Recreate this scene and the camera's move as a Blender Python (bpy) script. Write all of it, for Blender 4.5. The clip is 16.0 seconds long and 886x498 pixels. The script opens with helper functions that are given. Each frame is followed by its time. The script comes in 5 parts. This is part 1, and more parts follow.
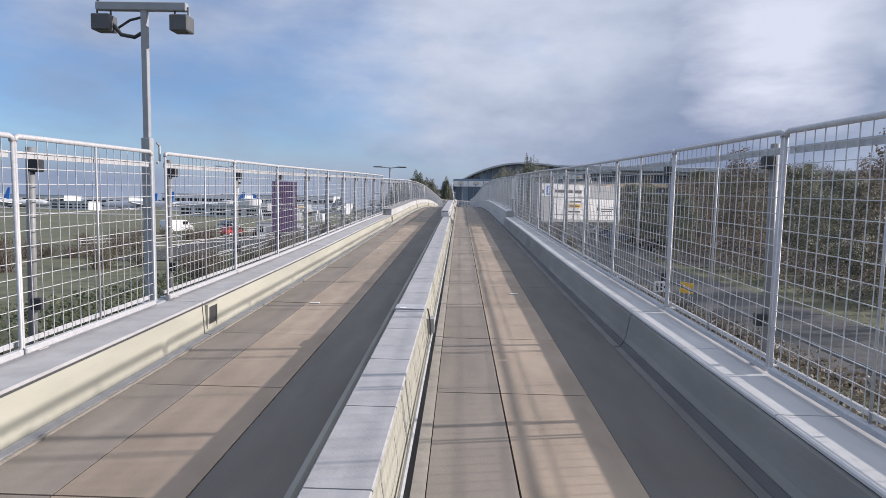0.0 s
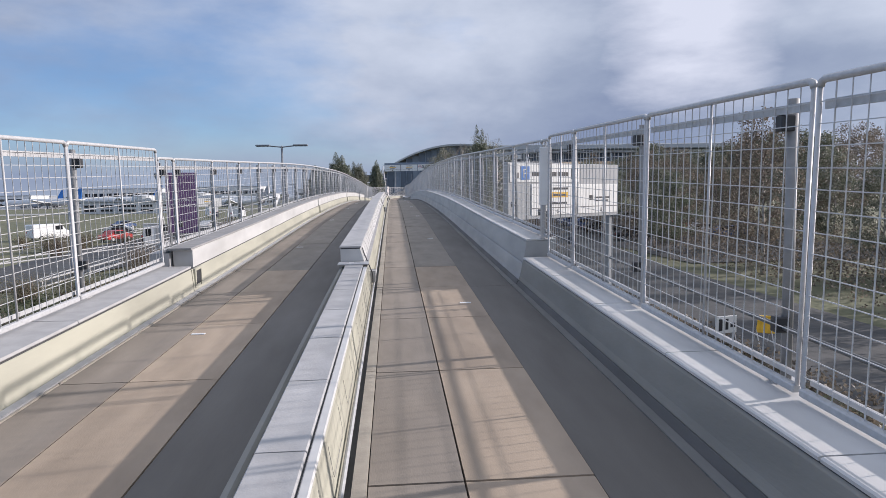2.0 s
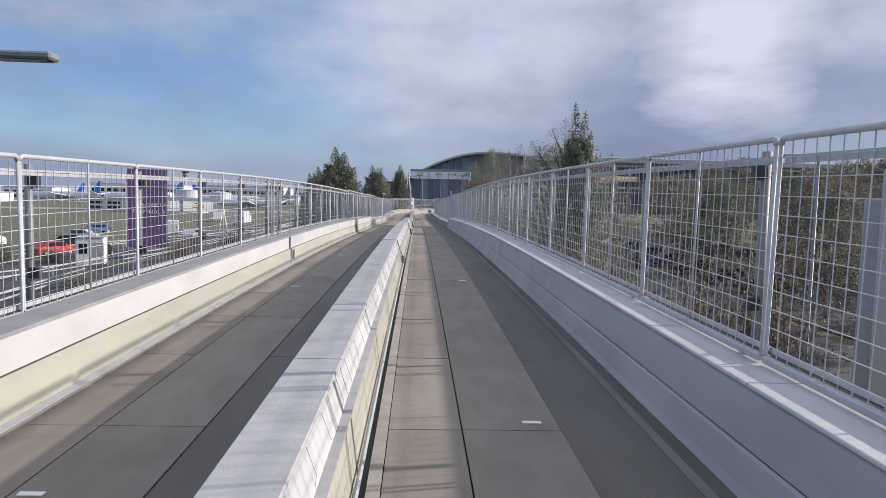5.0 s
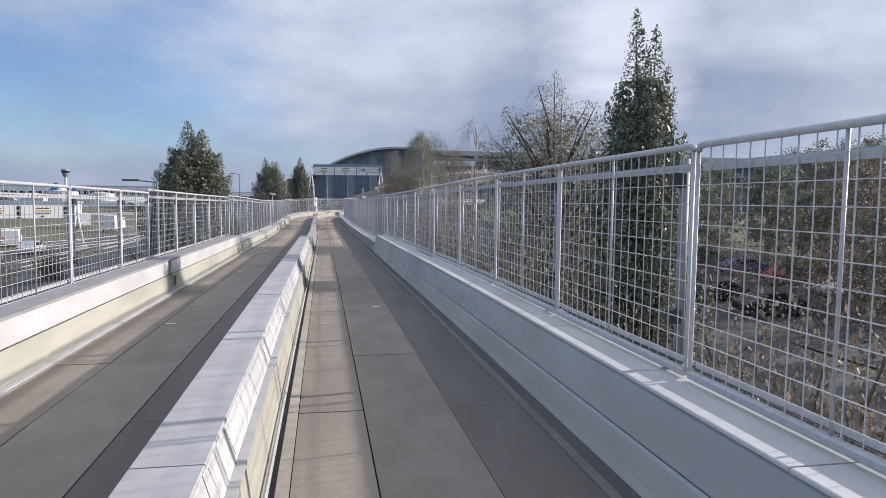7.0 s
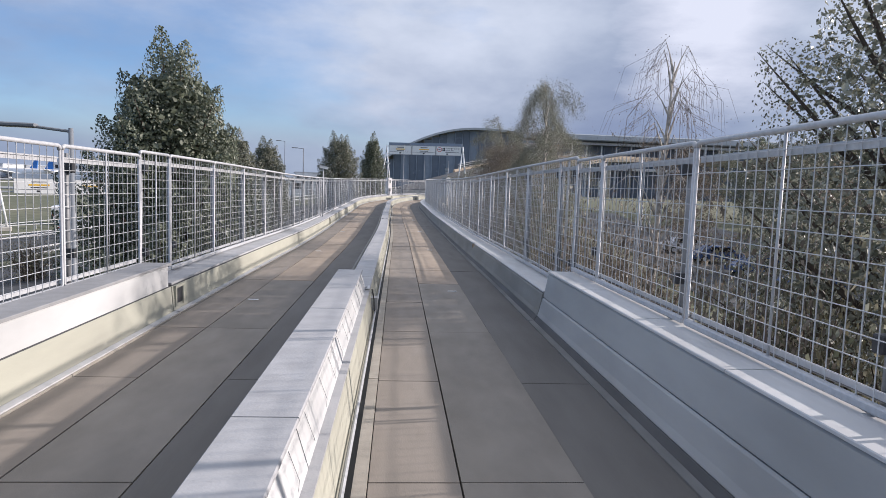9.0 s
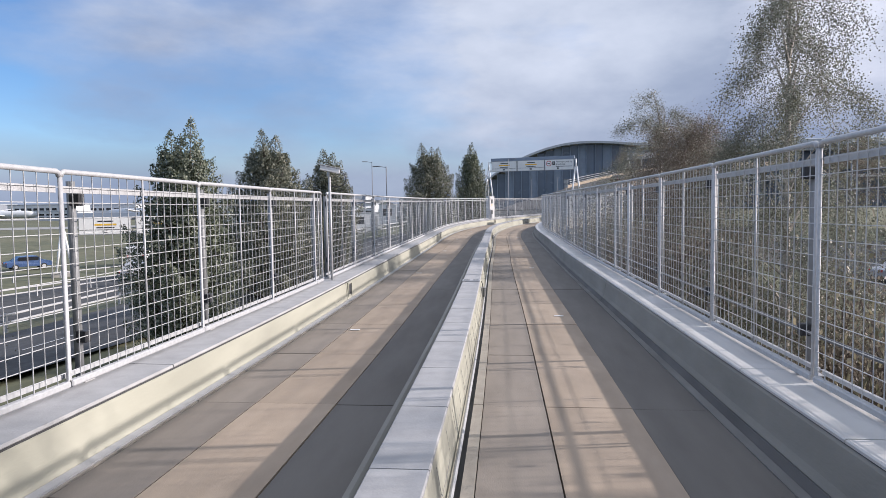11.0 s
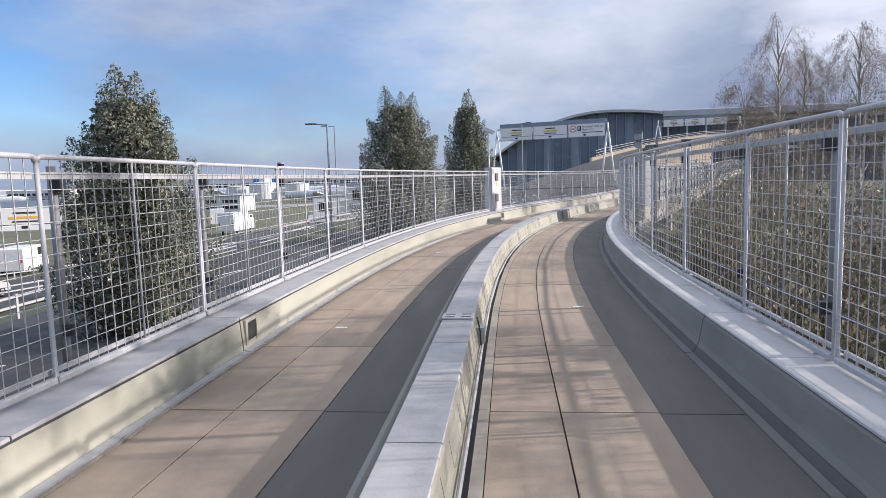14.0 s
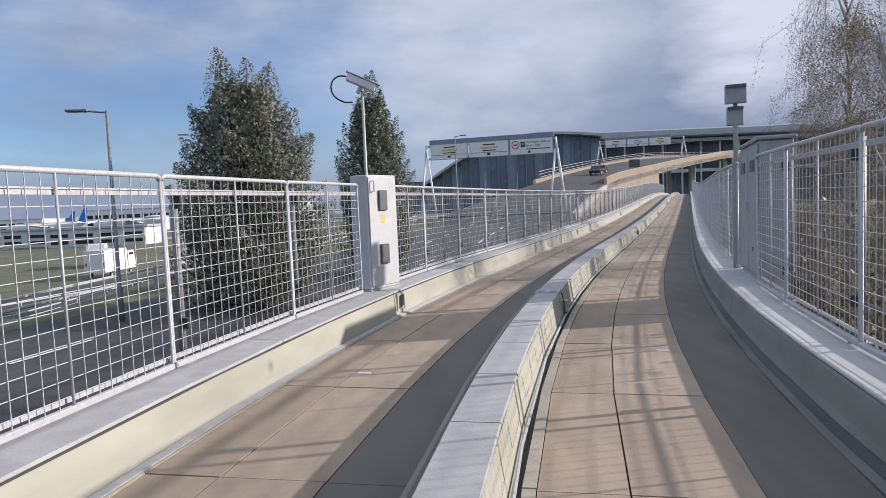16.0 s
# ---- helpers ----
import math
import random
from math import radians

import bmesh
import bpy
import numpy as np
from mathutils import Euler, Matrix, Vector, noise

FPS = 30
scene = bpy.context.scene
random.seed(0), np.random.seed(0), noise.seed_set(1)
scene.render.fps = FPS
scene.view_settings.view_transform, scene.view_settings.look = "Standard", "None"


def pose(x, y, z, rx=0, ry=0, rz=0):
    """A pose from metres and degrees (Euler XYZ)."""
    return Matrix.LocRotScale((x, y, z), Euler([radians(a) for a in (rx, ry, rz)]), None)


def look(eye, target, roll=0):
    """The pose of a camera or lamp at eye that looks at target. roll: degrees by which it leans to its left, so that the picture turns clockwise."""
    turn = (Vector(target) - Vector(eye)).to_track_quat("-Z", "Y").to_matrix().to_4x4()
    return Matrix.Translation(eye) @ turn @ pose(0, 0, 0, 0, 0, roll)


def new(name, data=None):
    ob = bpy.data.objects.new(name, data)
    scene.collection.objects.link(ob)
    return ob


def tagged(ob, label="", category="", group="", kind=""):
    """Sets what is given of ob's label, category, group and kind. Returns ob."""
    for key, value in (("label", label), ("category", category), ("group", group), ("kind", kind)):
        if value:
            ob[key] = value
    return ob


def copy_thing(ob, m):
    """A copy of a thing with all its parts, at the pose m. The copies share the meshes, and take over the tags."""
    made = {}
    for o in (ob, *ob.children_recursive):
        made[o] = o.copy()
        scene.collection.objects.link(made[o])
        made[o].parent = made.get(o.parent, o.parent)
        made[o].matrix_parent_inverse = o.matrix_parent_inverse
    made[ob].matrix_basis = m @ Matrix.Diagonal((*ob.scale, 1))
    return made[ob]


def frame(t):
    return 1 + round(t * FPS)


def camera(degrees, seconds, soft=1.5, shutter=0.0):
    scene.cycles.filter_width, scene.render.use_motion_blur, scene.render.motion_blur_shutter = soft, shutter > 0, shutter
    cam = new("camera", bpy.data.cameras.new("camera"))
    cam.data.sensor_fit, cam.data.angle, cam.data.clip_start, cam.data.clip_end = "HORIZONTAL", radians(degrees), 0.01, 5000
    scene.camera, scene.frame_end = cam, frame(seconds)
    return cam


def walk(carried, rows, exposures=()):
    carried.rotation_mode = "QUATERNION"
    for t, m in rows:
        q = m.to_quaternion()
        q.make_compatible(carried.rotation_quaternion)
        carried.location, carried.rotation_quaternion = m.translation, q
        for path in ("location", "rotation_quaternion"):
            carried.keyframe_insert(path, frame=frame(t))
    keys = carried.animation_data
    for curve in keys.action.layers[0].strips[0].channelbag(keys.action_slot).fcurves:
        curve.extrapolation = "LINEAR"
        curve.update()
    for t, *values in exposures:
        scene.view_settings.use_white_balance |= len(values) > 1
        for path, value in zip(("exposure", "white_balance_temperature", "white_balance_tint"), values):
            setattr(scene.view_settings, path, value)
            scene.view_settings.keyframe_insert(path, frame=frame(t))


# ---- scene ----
cam = camera(69.1, 16.0, soft=0.6)
PATH = [
    (0.0, pose(0.501, -1.636, 1.384, 86.60, -1.18, 1.45)),
    (0.5, pose(0.484, 2.095, 1.525, 86.46, -1.94, 0.93)),
    (1.0, pose(0.479, 5.817, 1.666, 86.29, -0.65, -0.54)),
    (1.5, pose(0.505, 9.528, 1.811, 85.83, 0.57, -2.60)),
    (2.0, pose(0.515, 13.181, 1.987, 85.21, 0.98, -4.48)),
    (2.5, pose(0.476, 16.789, 2.139, 85.23, 0.03, -5.32)),
    (3.0, pose(0.469, 20.427, 2.277, 86.06, -1.30, -4.20)),
    (3.5, pose(0.482, 24.084, 2.431, 86.66, -1.48, -1.64)),
    (3.7, pose(0.485, 25.562, 2.497, 86.82, -1.45, -0.89)),
    (5.8, pose(0.531, 41.241, 3.025, 85.21, -0.19, -4.99)),
    (6.0, pose(0.517, 42.684, 3.017, 85.10, 0.49, -6.11)),
    (6.5, pose(0.550, 46.158, 3.134, 85.38, 0.45, -8.79)),
    (7.0, pose(0.540, 49.531, 3.185, 85.84, -0.65, -10.54)),
    (7.5, pose(0.523, 52.823, 3.151, 85.59, -1.52, -11.28)),
    (8.0, pose(0.526, 56.080, 3.115, 85.19, -1.87, -11.27)),
    (8.5, pose(0.508, 59.340, 3.078, 84.80, -1.70, -9.24)),
    (9.0, pose(0.476, 62.569, 3.063, 84.32, -2.00, -3.98)),
    (9.2, pose(0.490, 63.880, 3.050, 84.69, -2.75, -1.20)),
    (11.3, pose(0.536, 77.807, 2.938, 86.19, 0.87, 5.44)),
    (11.5, pose(0.545, 79.165, 2.947, 86.21, 1.12, 5.01)),
    (12.0, pose(0.556, 82.610, 2.891, 86.20, 2.72, 4.05)),
    (12.5, pose(0.565, 86.059, 2.980, 85.86, 2.49, 3.27)),
    (13.0, pose(0.479, 89.431, 2.937, 85.61, 1.36, 3.89)),
    (13.5, pose(0.423, 92.779, 2.945, 84.97, 0.87, 5.30)),
    (14.0, pose(0.426, 96.176, 2.991, 84.26, 1.68, 6.34)),
    (14.5, pose(0.398, 99.582, 2.998, 84.34, 2.38, 6.51)),
    (15.0, pose(0.349, 103.072, 3.003, 85.07, 2.01, 5.93)),
    (15.5, pose(0.406, 106.652, 3.005, 85.86, 1.81, 4.08)),
    (16.0, pose(0.690, 110.194, 3.051, 86.37, 2.36, 0.71)),
]
walk(cam, PATH, exposures=[(0.0, 0.26, 5905, 19.5), (2.5, 0.25, 5905, 19.5), (3.5, 0.14, 5905, 19.5), (6.0, 0.28, 5905, 19.5), (9.0, 0.37, 5905, 19.5), (12.0, 0.41, 5905, 19.5), (14.0, 0.44, 5905, 19.5), (15.0, 0.31, 5905, 19.5), (15.5, 0.19, 5905, 19.5), (16.0, 0.20, 5905, 19.5)])

# ---------------------------------------------------------------- sky and sun
SUN_DIR = Vector((1.0, 0.17, 0.0)).normalized() * math.cos(radians(21.5)) + Vector((0, 0, math.sin(radians(21.5))))
world = bpy.data.worlds.new("world")
scene.world = world
world.use_nodes = True
wt = world.node_tree


def wnode(kind, **sets):
    n = wt.nodes.new(kind)
    for k, v in sets.items():
        n.inputs[k].default_value = v
    return n


sky = wt.nodes.new("ShaderNodeTexSky")
sky.sky_type, sky.sun_disc = 'NISHITA', False
sky.sun_elevation, sky.sun_rotation = radians(21.5), math.atan2(SUN_DIR.x, SUN_DIR.y)
sky.air_density, sky.dust_density, sky.ozone_density = 1.0, 0.4, 3.5
wcoord = wt.nodes.new("ShaderNodeTexCoord")


def cloud_noise(scale, detail, rough, stretch, offset):
    mp = wt.nodes.new("ShaderNodeMapping")
    mp.inputs["Scale"].default_value = stretch
    mp.inputs["Location"].default_value = offset
    wt.links.new(wcoord.outputs["Generated"], mp.inputs["Vector"])
    n = wnode("ShaderNodeTexNoise", Scale=scale, Detail=detail, Roughness=rough)
    wt.links.new(mp.outputs[0], n.inputs["Vector"])
    return n.outputs["Fac"]


def wramp(fac, stops):
    r = wt.nodes.new("ShaderNodeValToRGB")
    while len(r.color_ramp.elements) < len(stops):
        r.color_ramp.elements.new(0.5)
    for e, (p, c) in zip(r.color_ramp.elements, stops):
        e.position, e.color = p, (*c, 1)
    wt.links.new(fac, r.inputs[0])
    return r.outputs[0]


def wmath(op, a, b):
    n = wt.nodes.new("ShaderNodeMath")
    n.operation = op
    for i, v in enumerate((a, b)):
        if isinstance(v, (int, float)):
            n.inputs[i].default_value = v
        else:
            wt.links.new(v, n.inputs[i])
    return n.outputs[0]


# cloud cover: thick over the north-east half, breaking up to the west
split = wt.nodes.new("ShaderNodeSeparateXYZ")
wt.links.new(wcoord.outputs["Generated"], split.inputs[0])
east = wmath('MULTIPLY', split.outputs[0], 0.46)
high = wmath('MULTIPLY', split.outputs[2], 0.55)
big = cloud_noise(1.7, 6, 0.52, (1, 1, 2.6), (0.35, 0.1, 0.2))
fine = cloud_noise(4.2, 9, 0.58, (1, 1, 3.0), (2.1, 0.4, 0.7))
body = wmath('ADD', wmath('MULTIPLY', big, 0.75), wmath('MULTIPLY', fine, 0.25))
cover = wmath('ADD', wmath('ADD', body, east), high)
bank = wt.nodes.new("ShaderNodeMapRange")          # a low grey bank all round the horizon
wt.links.new(wmath('ADD', split.outputs[2], wmath('MULTIPLY', big, 0.10)), bank.inputs[0])
for k_, v_ in zip((1, 2, 3, 4), (0.17, 0.09, 0.0, 0.95)):
    bank.inputs[k_].default_value = v_
mask = wmath('MAXIMUM', wramp(cover, [(0.40, (0, 0, 0)), (0.62, (1, 1, 1))]), bank.outputs[0])
shade = cloud_noise(2.4, 7, 0.55, (1, 1, 2.2), (5.3, 1.7, 0.2))
tone = wmath('ADD', wmath('MULTIPLY', shade, 0.85), wmath('MULTIPLY', split.outputs[2], 0.60))
cloud = wramp(tone, [(0.36, (2.75, 3.35, 4.4)), (0.50, (3.9, 4.55, 5.35)), (0.66, (6.2, 6.8, 7.2)), (0.80, (7.9, 8.4, 8.6))])
glow = wt.nodes.new("ShaderNodeVectorMath")         # one sunlit cloud, low in the north-north-east
glow.operation = 'DOT_PRODUCT'
glow.inputs[1].default_value = Vector((0.42, 0.88, 0.222)).normalized()
wt.links.new(wcoord.outputs["Generated"], glow.inputs[0])
puff = wt.nodes.new("ShaderNodeMapRange")
wt.links.new(wmath('ADD', glow.outputs["Value"], wmath('MULTIPLY', wmath('SUBTRACT', fine, 0.5), 0.022)), puff.inputs[0])
for k_, v_ in zip((1, 2, 3, 4), (0.9915, 1.0010, 0.0, 1.0)):
    puff.inputs[k_].default_value = v_
lit = wt.nodes.new("ShaderNodeMix")
lit.data_type = 'RGBA'
wt.links.new(puff.outputs[0], lit.inputs["Factor"])
wt.links.new(cloud, lit.inputs[6])
lit.inputs[7].default_value = (8.0, 8.3, 8.5, 1)
cloud = lit.outputs[2]
mix = wt.nodes.new("ShaderNodeMix")
mix.data_type = 'RGBA'
wt.links.new(mask, mix.inputs["Factor"])
clear = wt.nodes.new("ShaderNodeHueSaturation")
clear.inputs["Saturation"].default_value, clear.inputs["Value"].default_value = 1.12, 1.5
wt.links.new(sky.outputs[0], clear.inputs["Color"])
wt.links.new(clear.outputs[0], mix.inputs[6])
wt.links.new(cloud, mix.inputs[7])
wt.links.new(mix.outputs[2], wt.nodes["Background"].inputs[0])
wt.nodes["Background"].inputs[1].default_value = 0.076
sun = new("sun", bpy.data.lights.new("sun", 'SUN'))
sun.data.energy, sun.data.angle, sun.data.color = 5.0, radians(0.8), (1.0, 0.90, 0.74)
sun.matrix_world = look((0, 0, 0), -SUN_DIR)


# ---------------------------------------------------------------- materials
def material(name, rgb, rough=0.8, metal=0.0, vary=0.12, scale=6.0, dirt=None, dirt_amount=0.35, dirt_scale=0.9,
             bump=0.15, bump_scale=60.0, piece=0.0, stretch=(1, 1, 1), spec=0.5):
    """A worn surface: base colour with grain, larger stains, small relief, and a shift of tone from piece to piece."""
    m = bpy.data.materials.new(name)
    m.use_nodes = True
    t = m.node_tree
    b = t.nodes["Principled BSDF"]
    b.inputs["Roughness"].default_value, b.inputs["Metallic"].default_value = rough, metal
    b.inputs["Specular IOR Level"].default_value = spec
    co = t.nodes.new("ShaderNodeTexCoord")
    geo = t.nodes.new("ShaderNodeNewGeometry")
    mp = t.nodes.new("ShaderNodeMapping")
    mp.inputs["Scale"].default_value = stretch
    t.links.new(geo.outputs["Position"], mp.inputs["Vector"])

    def noise_at(s, detail=5.0):
        n = t.nodes.new("ShaderNodeTexNoise")
        n.inputs["Scale"].default_value, n.inputs["Detail"].default_value = s, detail
        t.links.new(mp.outputs[0], n.inputs["Vector"])
        return n.outputs["Fac"]

    def span(fac, lo, hi, a, c):
        r = t.nodes.new("ShaderNodeMapRange")
        for k, v in zip((1, 2, 3, 4), (lo, hi, a, c)):
            r.inputs[k].default_value = v
        t.links.new(fac, r.inputs[0])
        return r.outputs[0]

    def times(a, c):
        n = t.nodes.new("ShaderNodeMath")
        n.operation = 'MULTIPLY'
        t.links.new(a, n.inputs[0]), t.links.new(c, n.inputs[1])
        return n.outputs[0]

    val = span(noise_at(scale), 0.3, 0.7, 1 - vary, 1 + vary)
    if piece:
        info = t.nodes.new("ShaderNodeObjectInfo")
        val = times(val, span(info.outputs["Random"], 0, 1, 1 - piece, 1 + piece))
    tint = t.nodes.new("ShaderNodeMix")
    tint.data_type = 'RGBA'
    tint.inputs[6].default_value = (*rgb, 1)
    tint.inputs[7].default_value = (*(dirt or [c * 0.55 for c in rgb]), 1)
    t.links.new(span(noise_at(dirt_scale, 8.0), 0.48, 0.75, 0.0, dirt_amount), tint.inputs["Factor"])
    hs = t.nodes.new("ShaderNodeHueSaturation")
    t.links.new(tint.outputs[2], hs.inputs["Color"])
    t.links.new(val, hs.inputs["Value"])
    t.links.new(hs.outputs[0], b.inputs["Base Color"])
    t.links.new(span(noise_at(scale * 1.7), 0.3, 0.7, max(0.02, rough - 0.1), min(1, rough + 0.08)), b.inputs["Roughness"])
    if bump:
        bp = t.nodes.new("ShaderNodeBump")
        bp.inputs["Strength"].default_value, bp.inputs["Distance"].default_value = bump, 0.01
        t.links.new(noise_at(bump_scale, 3.0), bp.inputs["Height"])
        t.links.new(bp.outputs[0], b.inputs["Normal"])
    return m


# greyer pour beside the raised parapet; part of the parapet's shade is in its colour
SHADEDSLAB = material("greyer concrete slab with parapet shade in its colour", (0.212, 0.190, 0.162), 0.8, dirt=(0.152, 0.138, 0.12), dirt_amount=0.6, dirt_scale=0.6, piece=0.08, scale=4, bump=0.1, bump_scale=140, stretch=(1, 0.45, 1))
SLAB = material("buff concrete slab", (0.318, 0.256, 0.195), 0.85, dirt=(0.215, 0.178, 0.145), dirt_amount=0.6, dirt_scale=0.8, piece=0.08, scale=5, bump=0.1, bump_scale=140, stretch=(1, 0.35, 1))
RUBBED = material("grey concrete slab", (0.225, 0.196, 0.166), 0.85, dirt=(0.15, 0.135, 0.12), dirt_amount=0.65, dirt_scale=0.9, piece=0.08, scale=5, bump=0.1, bump_scale=140, stretch=(1, 0.3, 1))
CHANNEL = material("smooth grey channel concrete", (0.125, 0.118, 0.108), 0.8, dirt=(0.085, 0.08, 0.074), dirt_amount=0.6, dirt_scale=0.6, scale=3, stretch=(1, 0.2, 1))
MARGIN = material("pale concrete margin", (0.33, 0.30, 0.255), 0.85, piece=0.06, scale=8)
# the gutter's colour, also used for painted shade under copings and covers
GUTTER_AND_GAPS = material("dark gutter and painted gap shade", (0.05, 0.052, 0.055), 0.7, scale=8, stretch=(1, 0.2, 1))
CREAM = material("cream painted kerb", (0.375, 0.37, 0.305), 0.55, dirt=(0.25, 0.245, 0.21), dirt_amount=0.55, dirt_scale=1.6, scale=3, bump=0.08, stretch=(1, 0.3, 1.2))
KERBTOP = material("pale grey coping", (0.36, 0.36, 0.365), 0.75, dirt=(0.3, 0.3, 0.3), dirt_amount=0.5, dirt_scale=1.5, scale=6, piece=0.05)
# near-black on purpose: the shade of the kerb's foot recess is in this colour
FOOTSHADE = material("kerb foot with painted shade", (0.105, 0.105, 0.105), 0.85, dirt=(0.06, 0.06, 0.06), dirt_amount=0.7, dirt_scale=1.2, scale=5, stretch=(1, 0.3, 1))
FOOTPALE = material("worn pale kerb foot", (0.17, 0.17, 0.165), 0.85, dirt=(0.11, 0.11, 0.105), dirt_amount=0.8, dirt_scale=1.6, scale=6, stretch=(1, 0.3, 1))
COPEGREY = material("grey weathered coping", (0.25, 0.25, 0.252), 0.8, dirt=(0.18, 0.18, 0.18), dirt_amount=0.5, dirt_scale=1.5, scale=6)
WHITE = material("white coated parapet", (0.49, 0.49, 0.487), 0.5, dirt=(0.45, 0.45, 0.43), dirt_amount=0.4, dirt_scale=1.2, scale=3, bump=0.05, stretch=(1, 0.4, 1))
DULLKERB = material("dull grey kerb concrete", (0.225, 0.222, 0.203), 0.85, dirt=(0.12, 0.115, 0.105), dirt_amount=0.6, dirt_scale=0.9, scale=4, stretch=(1, 0.3, 1))
PALEBLUE = material("pale grey parapet", (0.33, 0.34, 0.34), 0.65, dirt=(0.19, 0.19, 0.185), dirt_amount=0.5, dirt_scale=1.0, scale=3, bump=0.05, stretch=(1, 0.3, 1))
STEEL = material("galvanised steel", (0.44, 0.445, 0.455), 0.5, 0.15, vary=0.1, scale=30, dirt_amount=0.2, bump=0.03)
WIRE = material("galvanised wire", (0.5, 0.505, 0.51), 0.5, 0.15, vary=0.1, scale=40, dirt_amount=0.2, bump=0)
POSTGREY = material("dull galvanised post", (0.23, 0.235, 0.24), 0.55, 0.15, vary=0.1, scale=20, dirt_amount=0.25, bump=0.02)
SIGNPALE = material("white plastic tag", (0.7, 0.7, 0.68), 0.5, vary=0.04, bump=0)
BLACK = material("black plastic", (0.035, 0.036, 0.04), 0.5, vary=0.2, bump=0)
CONCRETE = material("weathered concrete", (0.42, 0.40, 0.36), 0.9, dirt=(0.24, 0.23, 0.21), dirt_amount=0.6, dirt_scale=0.35, scale=2.5)

# ---------------------------------------------------------------- the line of the guideway
RISE = [-0.29, 0, .3, .66, .99, 1.33, 1.56, 1.69, 1.71, 1.64, 1.58, 1.48, 1.47, 1.50, 1.55, 1.63, 1.70, 1.74,
        1.81, 1.95, 2.14, 2.36, 2.62, 2.88, 3.12, 3.34, 3.5, 3.62, 3.7, 3.75, 3.8, 3.8, 3.8, 3.8]      # every 8 m from s = -8
BEND = [(72.0 + 4 * i, k) for i, k in enumerate(
    (0.0, .0004, -.0015, -.0024, .0008, .0034, -.0022, -.0020, .0126, .0182, .0209, .0218, .0115, .005, .001, 0.0, .0006, 0.0))]   # curvature to the right
STEP = 0.5
S_LO, S_HI = -14.0, 262.0
LINE = []
_x, _y, _a = 0.0, S_LO, 0.0
for _i in range(int((S_HI - S_LO) / STEP) + 1):
    _s = S_LO + _i * STEP
    LINE.append((_x, _y, _a))
    _k = float(np.interp(_s + STEP / 2, [b[0] for b in BEND], [b[1] for b in BEND], left=0, right=0))
    _m = _a + _k * STEP / 2
    _x, _y, _a = _x + math.sin(_m) * STEP, _y + math.cos(_m) * STEP, _a + _k * STEP


def rise(s):
    q = (s + 8) / 8
    i = max(0, min(len(RISE) - 2, int(math.floor(q))))
    u = q - i
    p = [RISE[max(0, min(len(RISE) - 1, j))] for j in (i - 1, i, i + 1, i + 2)]
    if i == 0:
        p[0] = 2 * p[1] - p[2]
    if u < 0 or u > 1:
        return p[1] + u * (p[2] - p[1])
    return p[1] + 0.5 * u * (p[2] - p[0] + u * (2 * p[0] - 5 * p[1] + 4 * p[2] - p[3] + u * (3 * (p[1] - p[2]) + p[3] - p[0])))


def along(s):
    q = (s - S_LO) / STEP
    i = max(0, min(len(LINE) - 2, int(math.floor(q))))
    u = q - i
    return [a + (b - a) * u for a, b in zip(LINE[i], LINE[i + 1])]


def at(s, off, h):
    x, y, a = along(s)
    return Vector((x + off * math.cos(a), y - off * math.sin(a), rise(s) + h))


def stand(s, off, h):
    """A pose on the guideway: y along it (with its slope), x to its right."""
    a, b = at(s - 0.4, off, h), at(s + 0.4, off, h)
    d = (b - a).normalized()
    r = Vector((d.y, -d.x, 0)).normalized()
    u = r.cross(d)
    m = Matrix((r, d, u)).transposed().to_4x4()
    m.translation = at(s, off, h)
    return m


# ---------------------------------------------------------------- mesh helpers
def finish(name, bm, mat, parent=None, label="", smooth=False):
    me = bpy.data.meshes.new(name)
    bmesh.ops.recalc_face_normals(bm, faces=bm.faces[:])
    bm.to_mesh(me)
    bm.free()
    if mat:
        me.materials.append(mat)
    if smooth:
        for p in me.polygons:
            p.use_smooth = True
    ob = new(name, me)
    if parent:
        ob.parent = parent
    if label:
        ob["label"] = label
    return ob


part = finish


def empty(name, m=None):
    ob = new(name)
    ob.empty_display_size = 0.2
    if m is not None:
        ob.matrix_world = m
    return ob


def add_sweep(bm, profile, s0, s1, gap=0.0, step=2.0):
    s0, s1 = s0 + gap / 2, s1 - gap / 2
    n = max(1, int(math.ceil((s1 - s0) / step)))
    rings = [[bm.verts.new(at(s0 + (s1 - s0) * i / n, o, h)) for o, h in profile] for i in range(n + 1)]
    k = len(profile)
    for r, q in zip(rings, rings[1:]):
        for i in range(k):
            bm.faces.new((r[i], r[(i + 1) % k], q[(i + 1) % k], q[i]))
    bm.faces.new(rings[0][::-1])
    bm.faces.new(rings[-1])


def sweep(name, profile, s0, s1, mat, parent=None, label="", gap=0.0, step=2.0):
    bm = bmesh.new()
    add_sweep(bm, profile, s0, s1, gap, step)
    return finish(name, bm, mat, parent, label)


def rect(x0, x1, z0, z1, c=0.0):
    if not c:
        return [(x0, z0), (x1, z0), (x1, z1), (x0, z1)]
    return [(x0, z0), (x1, z0), (x1, z1 - c), (x1 - c, z1), (x0 + c, z1), (x0, z1 - c)]


